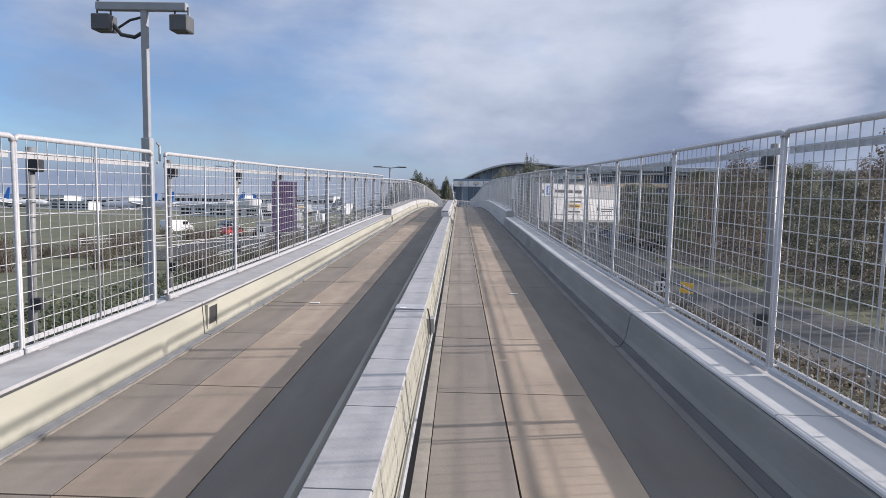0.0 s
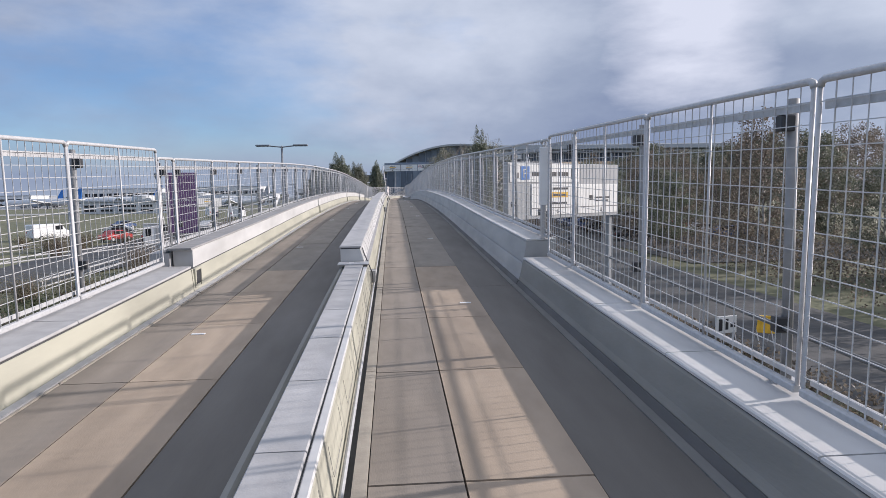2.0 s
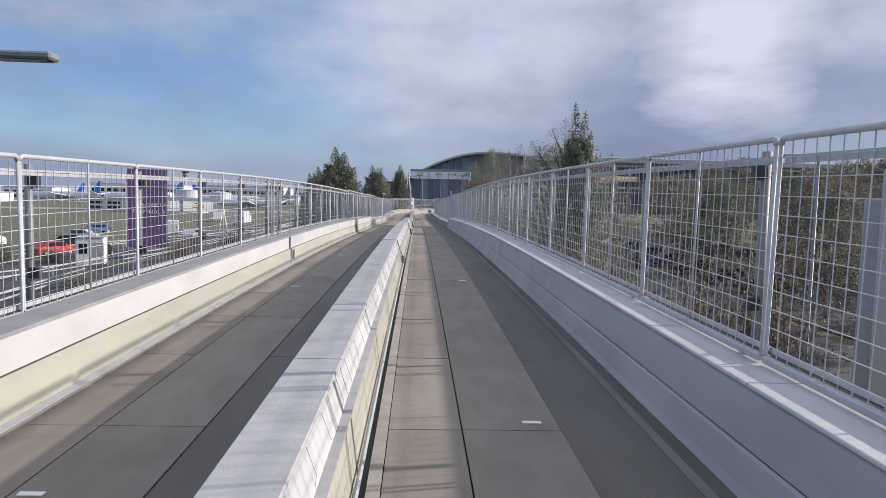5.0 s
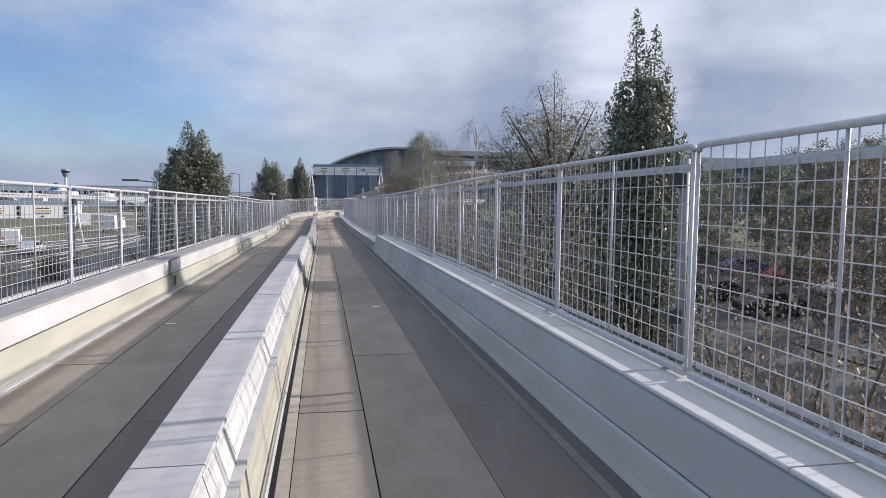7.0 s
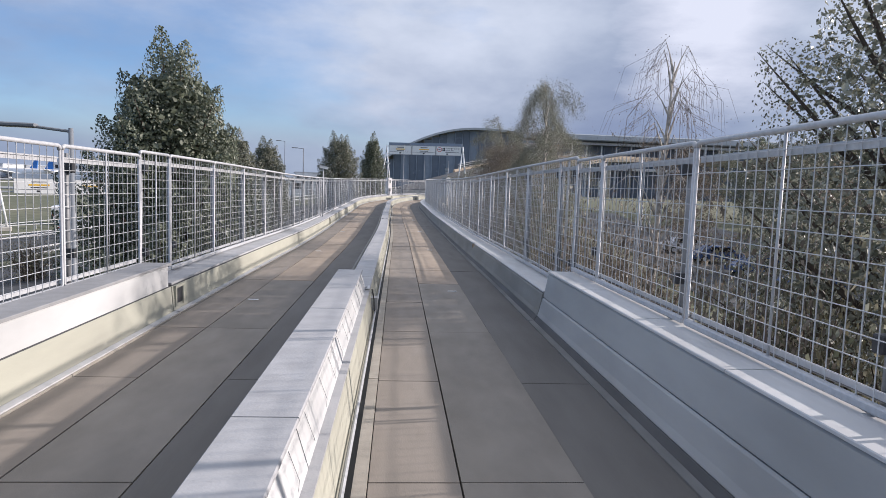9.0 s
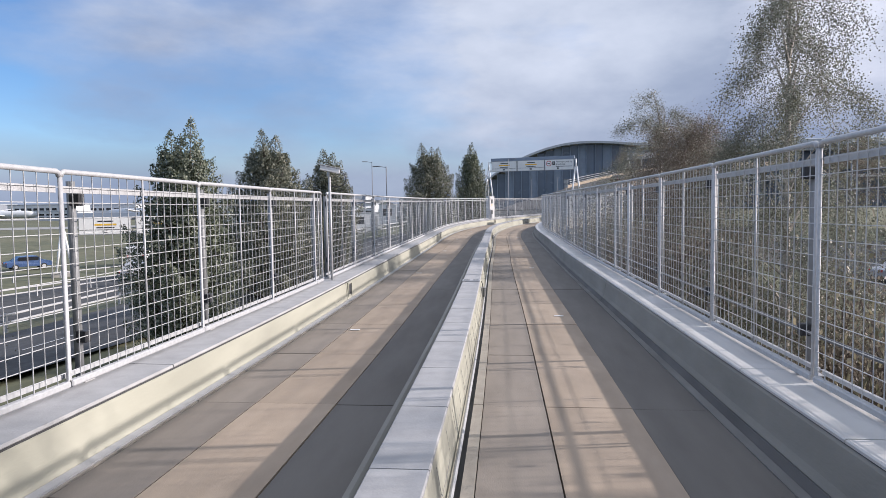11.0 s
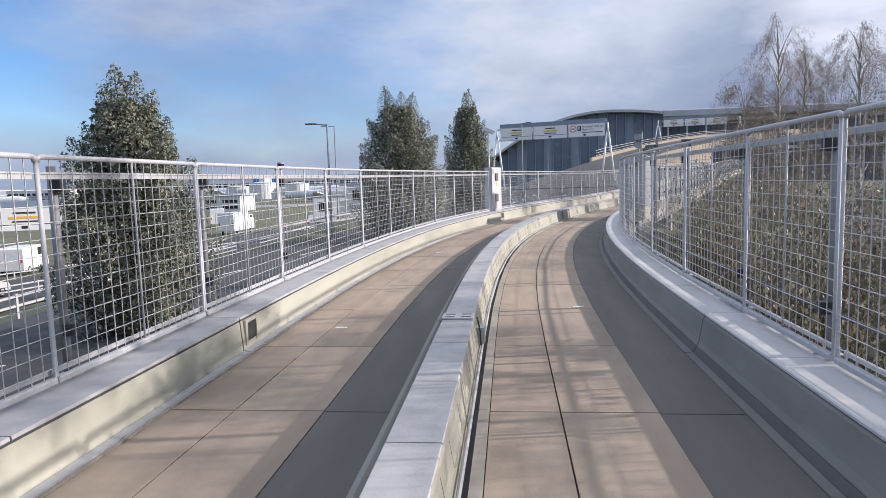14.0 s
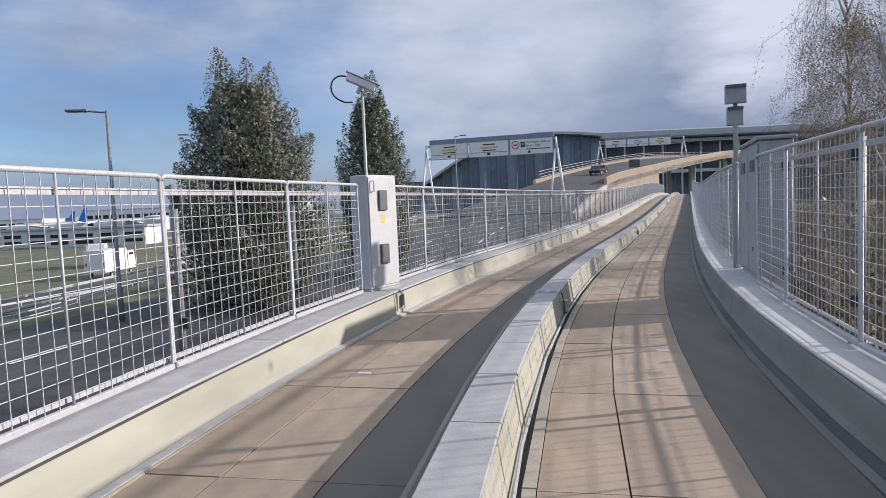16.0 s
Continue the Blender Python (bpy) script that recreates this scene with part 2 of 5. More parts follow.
def add_box(bm, x0, x1, y0, y1, z0, z1, bevel=0.0, m=None):
    v = [bm.verts.new((x, y, z)) for z in (z0, z1) for y in (y0, y1) for x in (x0, x1)]
    fs = [bm.faces.new([v[i] for i in q]) for q in ((0, 1, 3, 2), (4, 6, 7, 5), (0, 4, 5, 1), (2, 3, 7, 6), (0, 2, 6, 4), (1, 5, 7, 3))]
    vs = v
    if bevel:
        es = list({e for f in fs for e in f.edges})
        g = bmesh.ops.bevel(bm, geom=es, offset=bevel, segments=1, affect='EDGES')
        vs = list({w for f in g["faces"] for w in f.verts})
    if m is not None:
        bmesh.ops.transform(bm, matrix=m, verts=vs)
    return vs


def add_tube(bm, points, radius, sides=8, radii=None, close=True):
    """A tube along a polyline."""
    pts = [Vector(p) for p in points]
    rings = []
    ref = Vector((0.0123, 0.0456, 1))
    for i, p in enumerate(pts):
        d = (pts[min(i + 1, len(pts) - 1)] - pts[max(i - 1, 0)]).normalized()
        if abs(d.dot(ref.normalized())) > 0.95:
            ref = Vector((1, 0.1, 0))
        x = d.cross(ref).normalized()
        y = d.cross(x)
        r = radii[i] if radii else radius
        rings.append([bm.verts.new(p + x * (r * math.cos(2 * math.pi * (k + .5) / sides)) + y * (r * math.sin(2 * math.pi * (k + .5) / sides))) for k in range(sides)])
    for r, q in zip(rings, rings[1:]):
        for i in range(sides):
            bm.faces.new((r[i], r[(i + 1) % sides], q[(i + 1) % sides], q[i]))
    if close:
        bm.faces.new(rings[0][::-1])
        bm.faces.new(rings[-1])

# ---------------------------------------------------------------- the guideway: deck, slabs, kerbs
S0, S9 = -12.0, 250.0
JOINTS = [-12.0, 4.3, 21.0, 34.4, 47.6, 60.5, 69.5, 85.6, 101.6, 118.0, 134.0, 150.0, 166.0, 182.0, 216.0, 250.0]
deck = empty("guideway")
tagged(deck, "elevated concrete double guideway for small driverless pods", "guideway", kind="structure")
sweep("deck_slab", [(-2.25, -0.45), (2.4, -0.45), (2.5, -0.10), (2.3, -0.05), (-2.15, -0.05), (-2.35, -0.10)], S0, S9, CONCRETE, deck)
sweep("soffit_beam", [(-1.3, -1.1), (1.4, -1.1), (1.7, -0.45), (-1.6, -0.45)], S0, S9, CONCRETE, deck)
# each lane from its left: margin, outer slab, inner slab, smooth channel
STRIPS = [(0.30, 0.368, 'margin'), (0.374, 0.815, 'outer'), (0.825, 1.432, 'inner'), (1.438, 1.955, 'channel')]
rng = random.Random(4)
for lane, shift in (("right", 0.0), ("left", -2.16)):
    for o0, o1, kind in STRIPS:
        s = S0
        while s < S9 - 0.5:
            ln = {'margin': 3.3, 'outer': 1.65, 'inner': 3.3 if 21.0 <= s < 69.0 else 1.65, 'channel': 6.6}[kind]
            e = min(S9, s + (ln if s < 150 else 13.2))
            top = {'margin': 0.012, 'outer': 0.0, 'inner': 0.0, 'channel': -0.006}[kind]
            mat = {'margin': MARGIN, 'outer': RUBBED if s < 94.0 else SLAB, 'inner': SHADEDSLAB if 21.0 <= s < 69.0 else SLAB, 'channel': CHANNEL}[kind]
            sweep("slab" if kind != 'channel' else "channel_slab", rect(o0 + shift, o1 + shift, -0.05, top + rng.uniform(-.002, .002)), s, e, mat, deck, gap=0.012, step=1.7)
            s = e
    sweep("gutter", rect(0.16 + shift, 0.30 + shift, -0.05, -0.03), S0, S9, GUTTER_AND_GAPS, deck)


def raised(s):
    return 21.0 <= s < 69.5


ROLL = (13.6, 20.7)


def kerb(s0, s1, side):
    up = raised(s0 + 0.1)
    k = empty("kerb")
    if side == 'l':
        tagged(k, "cream painted concrete kerb with grey coping" + (" and white raised parapet" if up else ""), "kerb", "edge kerbs of the guideway", "structure")
        sweep("kerb_body", [(-2.36, -0.05), (-1.86, -0.05), (-1.87, 0.05), (-1.89, 0.285), (-1.91, 0.30), (-2.36, 0.30)], s0, s1, CREAM, k, gap=0.02)
        # dark strip standing in for the overhang shadow of the coping
        sweep("joint_seal", rect(-1.93, -1.893, 0.2905, 0.302), s0, s1, GUTTER_AND_GAPS, k, "dark strip painting the coping's shade above the cream face", gap=0.02)
        sweep("foot_strip", [(-1.86, -0.03), (-1.80, -0.03), (-1.81, 0.022), (-1.86, 0.03)], s0, s1, KERBTOP, k, gap=0.02)
        if up:
            sweep("parapet", rect(-2.12, -1.893, 0.303, 0.515, 0.008), s0, s1, WHITE, k, "white coated raised parapet", gap=0.17)
            sweep("coping", rect(-2.165, -1.886, 0.519, 0.543, 0.004), s0, s1, COPEGREY, k, "grey concrete coping", gap=0.02)
            sweep("parapet_back", rect(-2.36, -2.14, 0.303, 0.486), s0, s1, KERBTOP, k, gap=0.02)
        else:
            n = max(1, round((s1 - s0) / 2.7))
            for i in range(n):
                a, b = s0 + (s1 - s0) * i / n, s0 + (s1 - s0) * (i + 1) / n
                sweep("coping", [(-2.36, 0.303), (-1.895, 0.303), (-1.889, 0.310), (-1.893, 0.328), (-2.36, 0.334)], a, b, KERBTOP, k, gap=0.012)
        # recessed joint pocket in the face
        bm = bmesh.new()
        for d0, d1, z0, z1 in ((0.10, 0.30, 0.09, 0.26),):
            add_sweep(bm, rect(-1.90, -1.872, z0, z1), s0 + d0, s0 + d1)
        part("joint_pocket", bm, BLACK, k, "dark recessed joint pocket")
        bm = bmesh.new()
        add_sweep(bm, rect(-1.895, -1.862, 0.06, 0.29), s0 + 0.06, s0 + 0.10)
        add_sweep(bm, rect(-1.895, -1.862, 0.06, 0.29), s0 + 0.30, s0 + 0.34)
        add_sweep(bm, rect(-1.895, -1.862, 0.26, 0.29), s0 + 0.10, s0 + 0.30)
        part("pocket_frame", bm, CREAM, k)
    elif side == 'r':
        tagged(k, "grey concrete kerb with pale coping" + (" and raised pale parapet" if up else ""), "kerb", "edge kerbs of the guideway", "structure")
        fh = 0.262 if up else 0.31
        sweep("kerb_body", [(2.055, -0.05), (2.52, -0.05), (2.52, fh), (2.115, fh), (2.10, fh - 0.015), (2.068, 0.11), (2.05, 0.062), (2.055, 0.055)], s0, s1, PALEBLUE if up else DULLKERB, k, gap=0.02)
        # solid dark strip painting the shade of a gap under the kerb face
        sweep("foot_recess", [(2.018, -0.05), (2.054, -0.05), (2.054, 0.055), (2.046, 0.052), (2.022, 0.012), (2.018, 0.004)], s0, s1, FOOTSHADE, k, "dark strip at the kerb foot, recess shade in its colour", gap=0.02)
        sweep("foot_strip", [(1.957, -0.03), (2.015, -0.03), (2.015, 0.008), (1.957, 0.002)], s0, s1, FOOTPALE, k, "worn pale strip along the foot", gap=0.02)
        if up:
            sweep("parapet", [(2.112, 0.272), (2.52, 0.272), (2.52, 0.535), (2.17, 0.535), (2.155, 0.52)], s0, s1, PALEBLUE, k, gap=0.02)
            n = max(1, round((s1 - s0) / 1.35))
            for i in range(n):
                a, b = s0 + (s1 - s0) * i / n, s0 + (s1 - s0) * (i + 1) / n
                sweep("coping", rect(2.15, 2.52, 0.54, 0.558, 0.005), a, b, WHITE, k, gap=0.012)
        else:
            n = max(1, round((s1 - s0) / 1.35))
            for i in range(n):
                a, b = s0 + (s1 - s0) * i / n, s0 + (s1 - s0) * (i + 1) / n
                sweep("coping", [(2.108, 0.318), (2.52, 0.318), (2.52, 0.338), (2.12, 0.338), (2.108, 0.332)], a, b, WHITE, k, gap=0.012)
            # shade line below the coping, drawn as a dark strip
            sweep("joint_seal", rect(2.112, 2.40, 0.3105, 0.3175), s0, s1, GUTTER_AND_GAPS, k, "dark strip painting the shade under the coping", gap=0.02)
    else:
        tagged(k, "pale central dividing kerb with cream face" + (" and raised cover blocks" if up else ""), "kerb", "central kerb of the guideway", "structure")
        sweep("kerb_body", [(-0.11, -0.05), (0.245, -0.05), (0.235, 0.02), (0.20, 0.285), (0.19, 0.295), (-0.05, 0.295), (-0.07, 0.28)], s0, s1, CREAM, k, gap=0.02)
        n = max(1, round((s1 - s0) / 0.9))
        if up:
            sweep("ledge", rect(-0.13, 0.206, 0.306, 0.318), s0, s1, KERBTOP, k, gap=0.02)
            # dark strips fill both gaps so that they read as shaded
            sweep("joint_seal", rect(-0.05, 0.197, 0.2955, 0.3055), s0, s1, GUTTER_AND_GAPS, k, "dark strip painting the shade under the ledge", gap=0.02)
            sweep("joint_seal", rect(-0.12, 0.104, 0.4885, 0.503), s0, s1, GUTTER_AND_GAPS, k, "dark strip painting the shade under the cover", gap=0.02)
            for i in range(max(1, round((s1 - s0) / 2.2))):
                m_ = max(1, round((s1 - s0) / 2.2))
                a, b = s0 + (s1 - s0) * i / m_, s0 + (s1 - s0) * (i + 1) / m_
                sweep("cover_block", [(-0.128, 0.319), (0.160, 0.319), (0.108, 0.488), (-0.128, 0.488)], a, b, WHITE, k, gap=0.012)
                sweep("cover_cap", rect(-0.14, 0.122, 0.5035, 0.522, 0.005), a, b, KERBTOP, k, gap=0.010)
        else:
            for i in range(n):
                a, b = s0 + (s1 - s0) * i / n, s0 + (s1 - s0) * (i + 1) / n
                rolled = ROLL[0] - .3 < a < ROLL[1]
                sweep("coping", rect(-0.062, 0.148 if rolled else 0.204, 0.303, 0.324, 0.006), a, b, KERBTOP, k, gap=0.010)
            # dark strip in place of the shade beneath the coping edge
            sweep("joint_seal", rect(-0.055, 0.1965, 0.2955, 0.303), s0, s1, GUTTER_AND_GAPS, k, "dark strip painting the shade under the coping", gap=0.02)
            if s0 < ROLL[0] < s1:
                sweep("edge_roll", [(0.156, 0.3035), (0.2, 0.3035), (0.2, 0.308), (0.194, 0.316), (0.162, 0.316), (0.156, 0.308)], ROLL[0], ROLL[1], WHITE, k, "white rolled edge strip", gap=0.02)
            sweep("side_rail", [(-0.155, 0.10), (-0.112, 0.10), (-0.075, 0.27), (-0.10, 0.29), (-0.13, 0.28)], s0, s1, DULLKERB, k, gap=0.02)
        # conduit along the foot, and looped cables on the face
        bm = bmesh.new()
        add_tube(bm, [at(s0 + (s1 - s0) * i / 8, 0.262, 0.035) for i in range(9)], 0.012, 6)
        part("conduit", bm, STEEL, k)
        bm = bmesh.new()
        for i in range(n):
            a = s0 + (s1 - s0) * (i + .5) / n
            w = 0.25
            h0, h1, o0, o1 = (0.33, 0.47, 0.1555, 0.1145) if up else (0.10, 0.255, 0.232, 0.212)
            add_tube(bm, [at(a - w, o1, h1), at(a - w, o0, h0 + .03), at(a - w + .04, o0, h0), at(a + w - .04, o0, h0), at(a + w, o0, h0 + .03), at(a + w, o1, h1)], 0.0013, 4)
        part("cable_loops", bm, POSTGREY, k, "thin cable loops clipped to the face")["kind"] = "stuff"
        bm = bmesh.new()
        add_sweep(bm, rect(0.20, 0.285, 0.06, 0.20), s0 + 0.1, s0 + 0.24)
        part("junction_box", bm, KERBTOP, k, "small grey junction box")
        # plate over the joint, with a small white tag or slots
        h = 0.529 if up and s0 > 22 else 0.336
        jp = sweep("joint_plate", rect(*((-0.15, 0.215) if s0 == 21.0 else (-0.138, 0.118) if up else (-0.068, 0.204)), h - 0.008, h, 0.003), s0 - (0.22 if s0 == 21.0 else 0.12), s0 + (-0.01 if s0 == 21.0 else 0.10), STEEL, k, "grey steel plate over the joint")
        if up or s0 < 22:
            sweep("tag", rect(-0.02, 0.035, h + 0.0005, h + 0.003), s0 - 0.12, s0 - 0.06, SIGNPALE, jp, "small white tag")
        else:
            for o in (-0.045, 0.095):
                for d in (-0.08, 0.03):
                    sweep("slot", rect(o, o + 0.085, h + 0.0005, h + 0.002), s0 + d, s0 + d + 0.03, BLACK, jp)
        bm = bmesh.new()
        o, hh = (0.135, 0.5) if up else (0.225, 0.31)
        add_tube(bm, [at(s0 + .04, o, hh), at(s0 + .04, o + .012, hh - .05), at(s0 + .05, 0.25, 0.18), at(s0 + .05, 0.255, 0.06)], .007, 6)
        part("cable", bm, BLACK, k, "black cable down to the junction box")
    return k


for a, b in zip(JOINTS, JOINTS[1:]):
    for side in "lcr":
        kerb(a, b, side)


# ---------------------------------------------------------------- mesh fences on both kerbs
def fence_panel(side, length, tall):
    """Rounded steel frame with welded wire; x across, y along, z from the bottom rail's underside. side: +1 has its posts on +x."""
    p = empty("mesh_fence")
    L, z1 = length - 0.03, tall
    bm = bmesh.new()
    add_tube(bm, [(0, 0, z1 - .03), (0, .008, z1 - .008), (0, .03, z1), (0, L - .03, z1), (0, L - .008, z1 - .008), (0, L, z1 - .03)], 0.0175, 8)
    part("top_rail", bm, STEEL, p, smooth=True)
    bm = bmesh.new()
    add_box(bm, -0.022, 0.022, 0.0, L, 0.0, 0.042, 0.008)
    part("bottom_rail", bm, STEEL, p, "pale box bottom rail")
    bm = bmesh.new()
    add_box(bm, 0.04 * side - .006, 0.04 * side + .006, 0.0, L, 0.052, 0.082)
    part("kick_bar", bm, STEEL, p, "flat bar behind the foot of the mesh")
    for y in (0, L):
        bm = bmesh.new()
        add_tube(bm, [(0, y + (.03 if y == 0 else -.03), 0.01), (0, y, .05), (0, y, z1 - .03)], 0.0115, 8)
        part("side_rail", bm, STEEL, p, smooth=True)
    bm = bmesh.new()
    add_tube(bm, [(0.004, L / 2, 0.03), (0.004, L / 2, z1 - 0.01)], 0.0085, 6)
    part("middle_bar", bm, STEEL, p, smooth=True)
    bm = bmesh.new()
    n = max(2, round(L / 0.1))
    for i in range(1, n):
        add_tube(bm, [(0.004, L * i / n, 0.03), (0.004, L * i / n, z1 - 0.01)], 0.0029 if i % 3 else 0.0036, 4, close=False)
    m_ = round(z1 / 0.098)
    for i in range(1, m_):
        add_tube(bm, [(-0.004, 0, z1 * i / m_), (-0.004, L, z1 * i / m_)], 0.0031, 4, close=False)
    part("wire_mesh", bm, WIRE, p, "welded square wire mesh")["kind"] = "stuff"
    bm = bmesh.new()
    add_box(bm, 0.02 * side - .008, 0.02 * side + .008, 0.02, L - 0.02, z1 - 0.13, z1 - 0.088)
    part("flat_bar", bm, STEEL, p, "flat steel bar below the top rail")
    return p


def fence_post(side, tall):
    """Round post standing outside the panel with black clamps."""
    p = empty("steel_post")
    bm = bmesh.new()
    add_tube(bm, [(0, 0, -0.02), (0, 0, tall - 0.05)], 0.027, 10)
    part("tube", bm, POSTGREY, p, smooth=True)
    for z in (tall - 0.17, 0.28):
        bm = bmesh.new()
        add_box(bm, min(0, -0.075 * side), max(0, -0.075 * side), -0.03, 0.03, z - 0.04, z + 0.04, 0.006)
        part("clamp", bm, BLACK, p, "black clamp")
    bm = bmesh.new()
    add_box(bm, -0.07, 0.07, -0.055, 0.055, -0.02, -0.008, 0.003)
    part("base_plate", bm, STEEL, p)
    return p


MADE = {}


def fence_run(side, off, base, top, s0, s1, joint, panel):
    """Panels from s0 to s1 with a joint at the given place; the ends are closed with shorter panels."""
    sgn = -1 if side == 'l' else 1
    where = "airfield side" if side == 'l' else "road side"
    first = joint - panel * math.floor((joint - s0) / panel + 1e-6)
    cuts = [s0] + [first + panel * k for k in range(int((s1 - first) / panel) + 1)] + [s1]
    if cuts[1] - cuts[0] < 0.35:
        cuts.pop(0 if cuts[1] - cuts[0] < 0.05 else 1)
    if cuts[-1] - cuts[-2] < 0.35:
        cuts.pop(-2)
    for a, b in zip(cuts, cuts[1:]):
        q0, q1 = at(a, off, base), at(b, off, base)
        d = (q1 - q0).normalized()
        r = Vector((d.y, -d.x, 0)).normalized()
        m = Matrix((r, d, r.cross(d))).transposed().to_4x4()
        m.translation = q0
        upright = Matrix.Rotation(math.atan2(-d.x, d.y), 4, 'Z')
        upright.translation = at(min(a + 0.22, b - .1), off + sgn * 0.085, base)
        size = round((q1 - q0).length * 25) / 25
        for kind, key, make, pose_ in (("panel", (side, size, top - base), lambda: fence_panel(sgn, size, top - base), m),
                                       ("post", (side, top - base), lambda: fence_post(sgn, top - base), upright)):
            if (kind, key) in MADE:
                copy_thing(MADE[kind, key], pose_)
                continue
            ob = MADE[kind, key] = make()
            ob.matrix_world = pose_
            if kind == "panel":
                tagged(ob, "galvanised steel mesh fence panel standing on the kerb", "fence", "mesh fences on the " + where)
            else:
                tagged(ob, "round galvanised fence post with black clamps on the kerb", "fence post", "fence posts on the " + where)


for s0, s1, joint, panel in ((-12, 4.02, 2.27, 1.83), (4.27, 21, 4.27, 1.83), (21, 34.4, 28.52, 1.74), (34.4, 47.6, 36.2, 1.83), (47.6, 60.5, 48.22, 1.81), (60.5, 69.5, 60.7, 1.81),
                             (69.5, 85.45, 83.2, 1.83), (85.75, 101.6, 85.75, 1.99), (101.6, 117.75, 101.75, 1.79), (118.8, 150, 121.99, 1.83), (150, 231, 150, 1.83)):
    up = raised(s0 + .1)
    fence_run('l', -2.20, 0.494 if up else 0.350, (1.655 if s0 > 60 else 1.605) if up else 1.70, s0, s1, joint, panel)
for s0, s1, joint, panel in ((-12, 4.3, 2.33, 1.93), (4.3, 21, 6.4, 1.93), (21, 47.6, 29.08, 1.93), (47.6, 60.5, 48.72, 1.93), (60.5, 69.5, 62.85, 1.93),
                             (69.5, 85.6, 83.75, 1.93), (85.6, 101.6, 98.2, 1.93), (101.6, 118.5, 103.5, 1.93), (120.2, 150, 121.6, 1.93), (150, 231, 150, 1.93)):
    up = raised(s0 + .1)
    fence_run('r', 2.42, 0.570 if up else 0.352, 1.775 if up else 1.81, s0, s1, joint, panel)

# ---------------------------------------------------------------- ground, roads, far airfield
GRASS = material("rough grass", (0.10, 0.105, 0.058), 0.95, dirt=(0.19, 0.172, 0.105), dirt_amount=0.6, dirt_scale=0.04, vary=0.35, scale=0.8, bump=0.6, bump_scale=6)
ASPHALT = material("dark asphalt", (0.05, 0.052, 0.055), 0.85, dirt=(0.08, 0.08, 0.08), dirt_amount=0.6, dirt_scale=0.25, vary=0.2, scale=2.0, bump=0.3, bump_scale=40)
TARMAC = material("pale apron concrete", (0.30, 0.30, 0.29), 0.9, dirt=(0.2, 0.2, 0.2), dirt_amount=0.5, dirt_scale=0.03, scale=0.3, bump=0)
PAINT = material("white road paint", (0.7, 0.7, 0.68), 0.6, vary=0.2, scale=5, bump=0)
EARTH = material("brown earth", (0.13, 0.10, 0.075), 0.95, vary=0.3, scale=2, bump=0.5, bump_scale=8)


def ground_z(x, y):
    left = float(np.interp(y, [-60, 60, 129, 168, 200, 260], [-3.2, -3.0, 0.1, 1.3, 2.0, 2.0]))
    left = left + (-3.4 - left) * float(np.interp(x, [-27, -13], [1, 0]))
    right = float(np.interp(y, [-60, 90, 140, 200, 260], [-3.5, -3.5, -2.0, 0.5, 1.2]))
    cx = along(min(max(y, S_LO), 250))[0]
    u = float(np.interp(x - cx, [-3.5, 5], [0, 1]))
    z = left + (right - left) * u
    far = float(np.interp(max(abs(x), abs(y - 80)), [170, 320], [0, 1]))
    return z + (-3.4 - z) * far


def axis_lines(lo, hi, fine0, fine1, step):
    v = list(np.arange(fine0, fine1 + .1, step))
    d = step
    a, b = fine0, fine1
    while a > lo:
        d *= 1.5
        a -= d
        b += d
        v = [max(a, lo)] + v + [min(b, hi)]
    return sorted(set(round(float(q), 3) for q in v))


bm = bmesh.new()
gx, gy = axis_lines(-2600, 2600, -60, 60, 4.0), axis_lines(-2500, 2900, -20, 260, 5.0)
vs = [[bm.verts.new((x, y, ground_z(x, y) - 0.02)) for x in gx] for y in gy]
for j in range(len(gy) - 1):
    for i in range(len(gx) - 1):
        bm.faces.new((vs[j][i], vs[j][i + 1], vs[j + 1][i + 1], vs[j + 1][i]))
tagged(finish("ground", bm, GRASS), "rough green and straw-coloured grass ground", "ground", kind="structure")


def ribbon(name, pts, width, mat, label, lift=0.05, category="road", step=4.0, zs=None):
    """A strip of paving along a line of (x, y), lying on the ground."""
    pts = [Vector((*p, 0)) for p in pts]
    line = []
    for a, b in zip(pts, pts[1:]):
        n = max(1, int((b - a).length / step))
        line += [a.lerp(b, i / n) for i in range(n)]
    line.append(pts[-1])
    bm = bmesh.new()
    rows = []
    for i, p in enumerate(line):
        d = (line[min(i + 1, len(line) - 1)] - line[max(i - 1, 0)]).normalized()
        r = Vector((d.y, -d.x, 0))
        row = []
        for k in (-1, -0.5, 0, 0.5, 1):
            q = p + r * (k * width / 2)
            row.append(bm.verts.new((q.x, q.y, ground_z(q.x, q.y) + lift)))
        rows.append(row)
    for r, q in zip(rows, rows[1:]):
        for k in range(4):
            bm.faces.new((r[k], r[k + 1], q[k + 1], q[k]))
    ob = finish(name, bm, mat)
    tagged(ob, label, category, kind="structure")
    return line


NEAR_ROAD = [(-26, 62), (-17, 96), (-9.6, 118), (-4.2, 134), (0.6, 150), (5.2, 174), (5.6, 176)]
ribbon("road", NEAR_ROAD, 10.5, ASPHALT, "dark asphalt road beside the guideway", 0.08)
ribbon("road", [(-25, 52), (-30, 92), (-34, 150), (-30, 240)], 9.0, ASPHALT, "dark asphalt service road by the airfield", 0.06)
ribbon("road", [(16, -40), (15.5, 30), (17, 60), (24, 110), (34, 170)], 7.0, ASPHALT, "dark asphalt road below the guideway", 0.06)
ribbon("car_park", [(34, 60), (34, 150)], 22.0, ASPHALT, "asphalt car park below the guideway", 0.05, "car park")
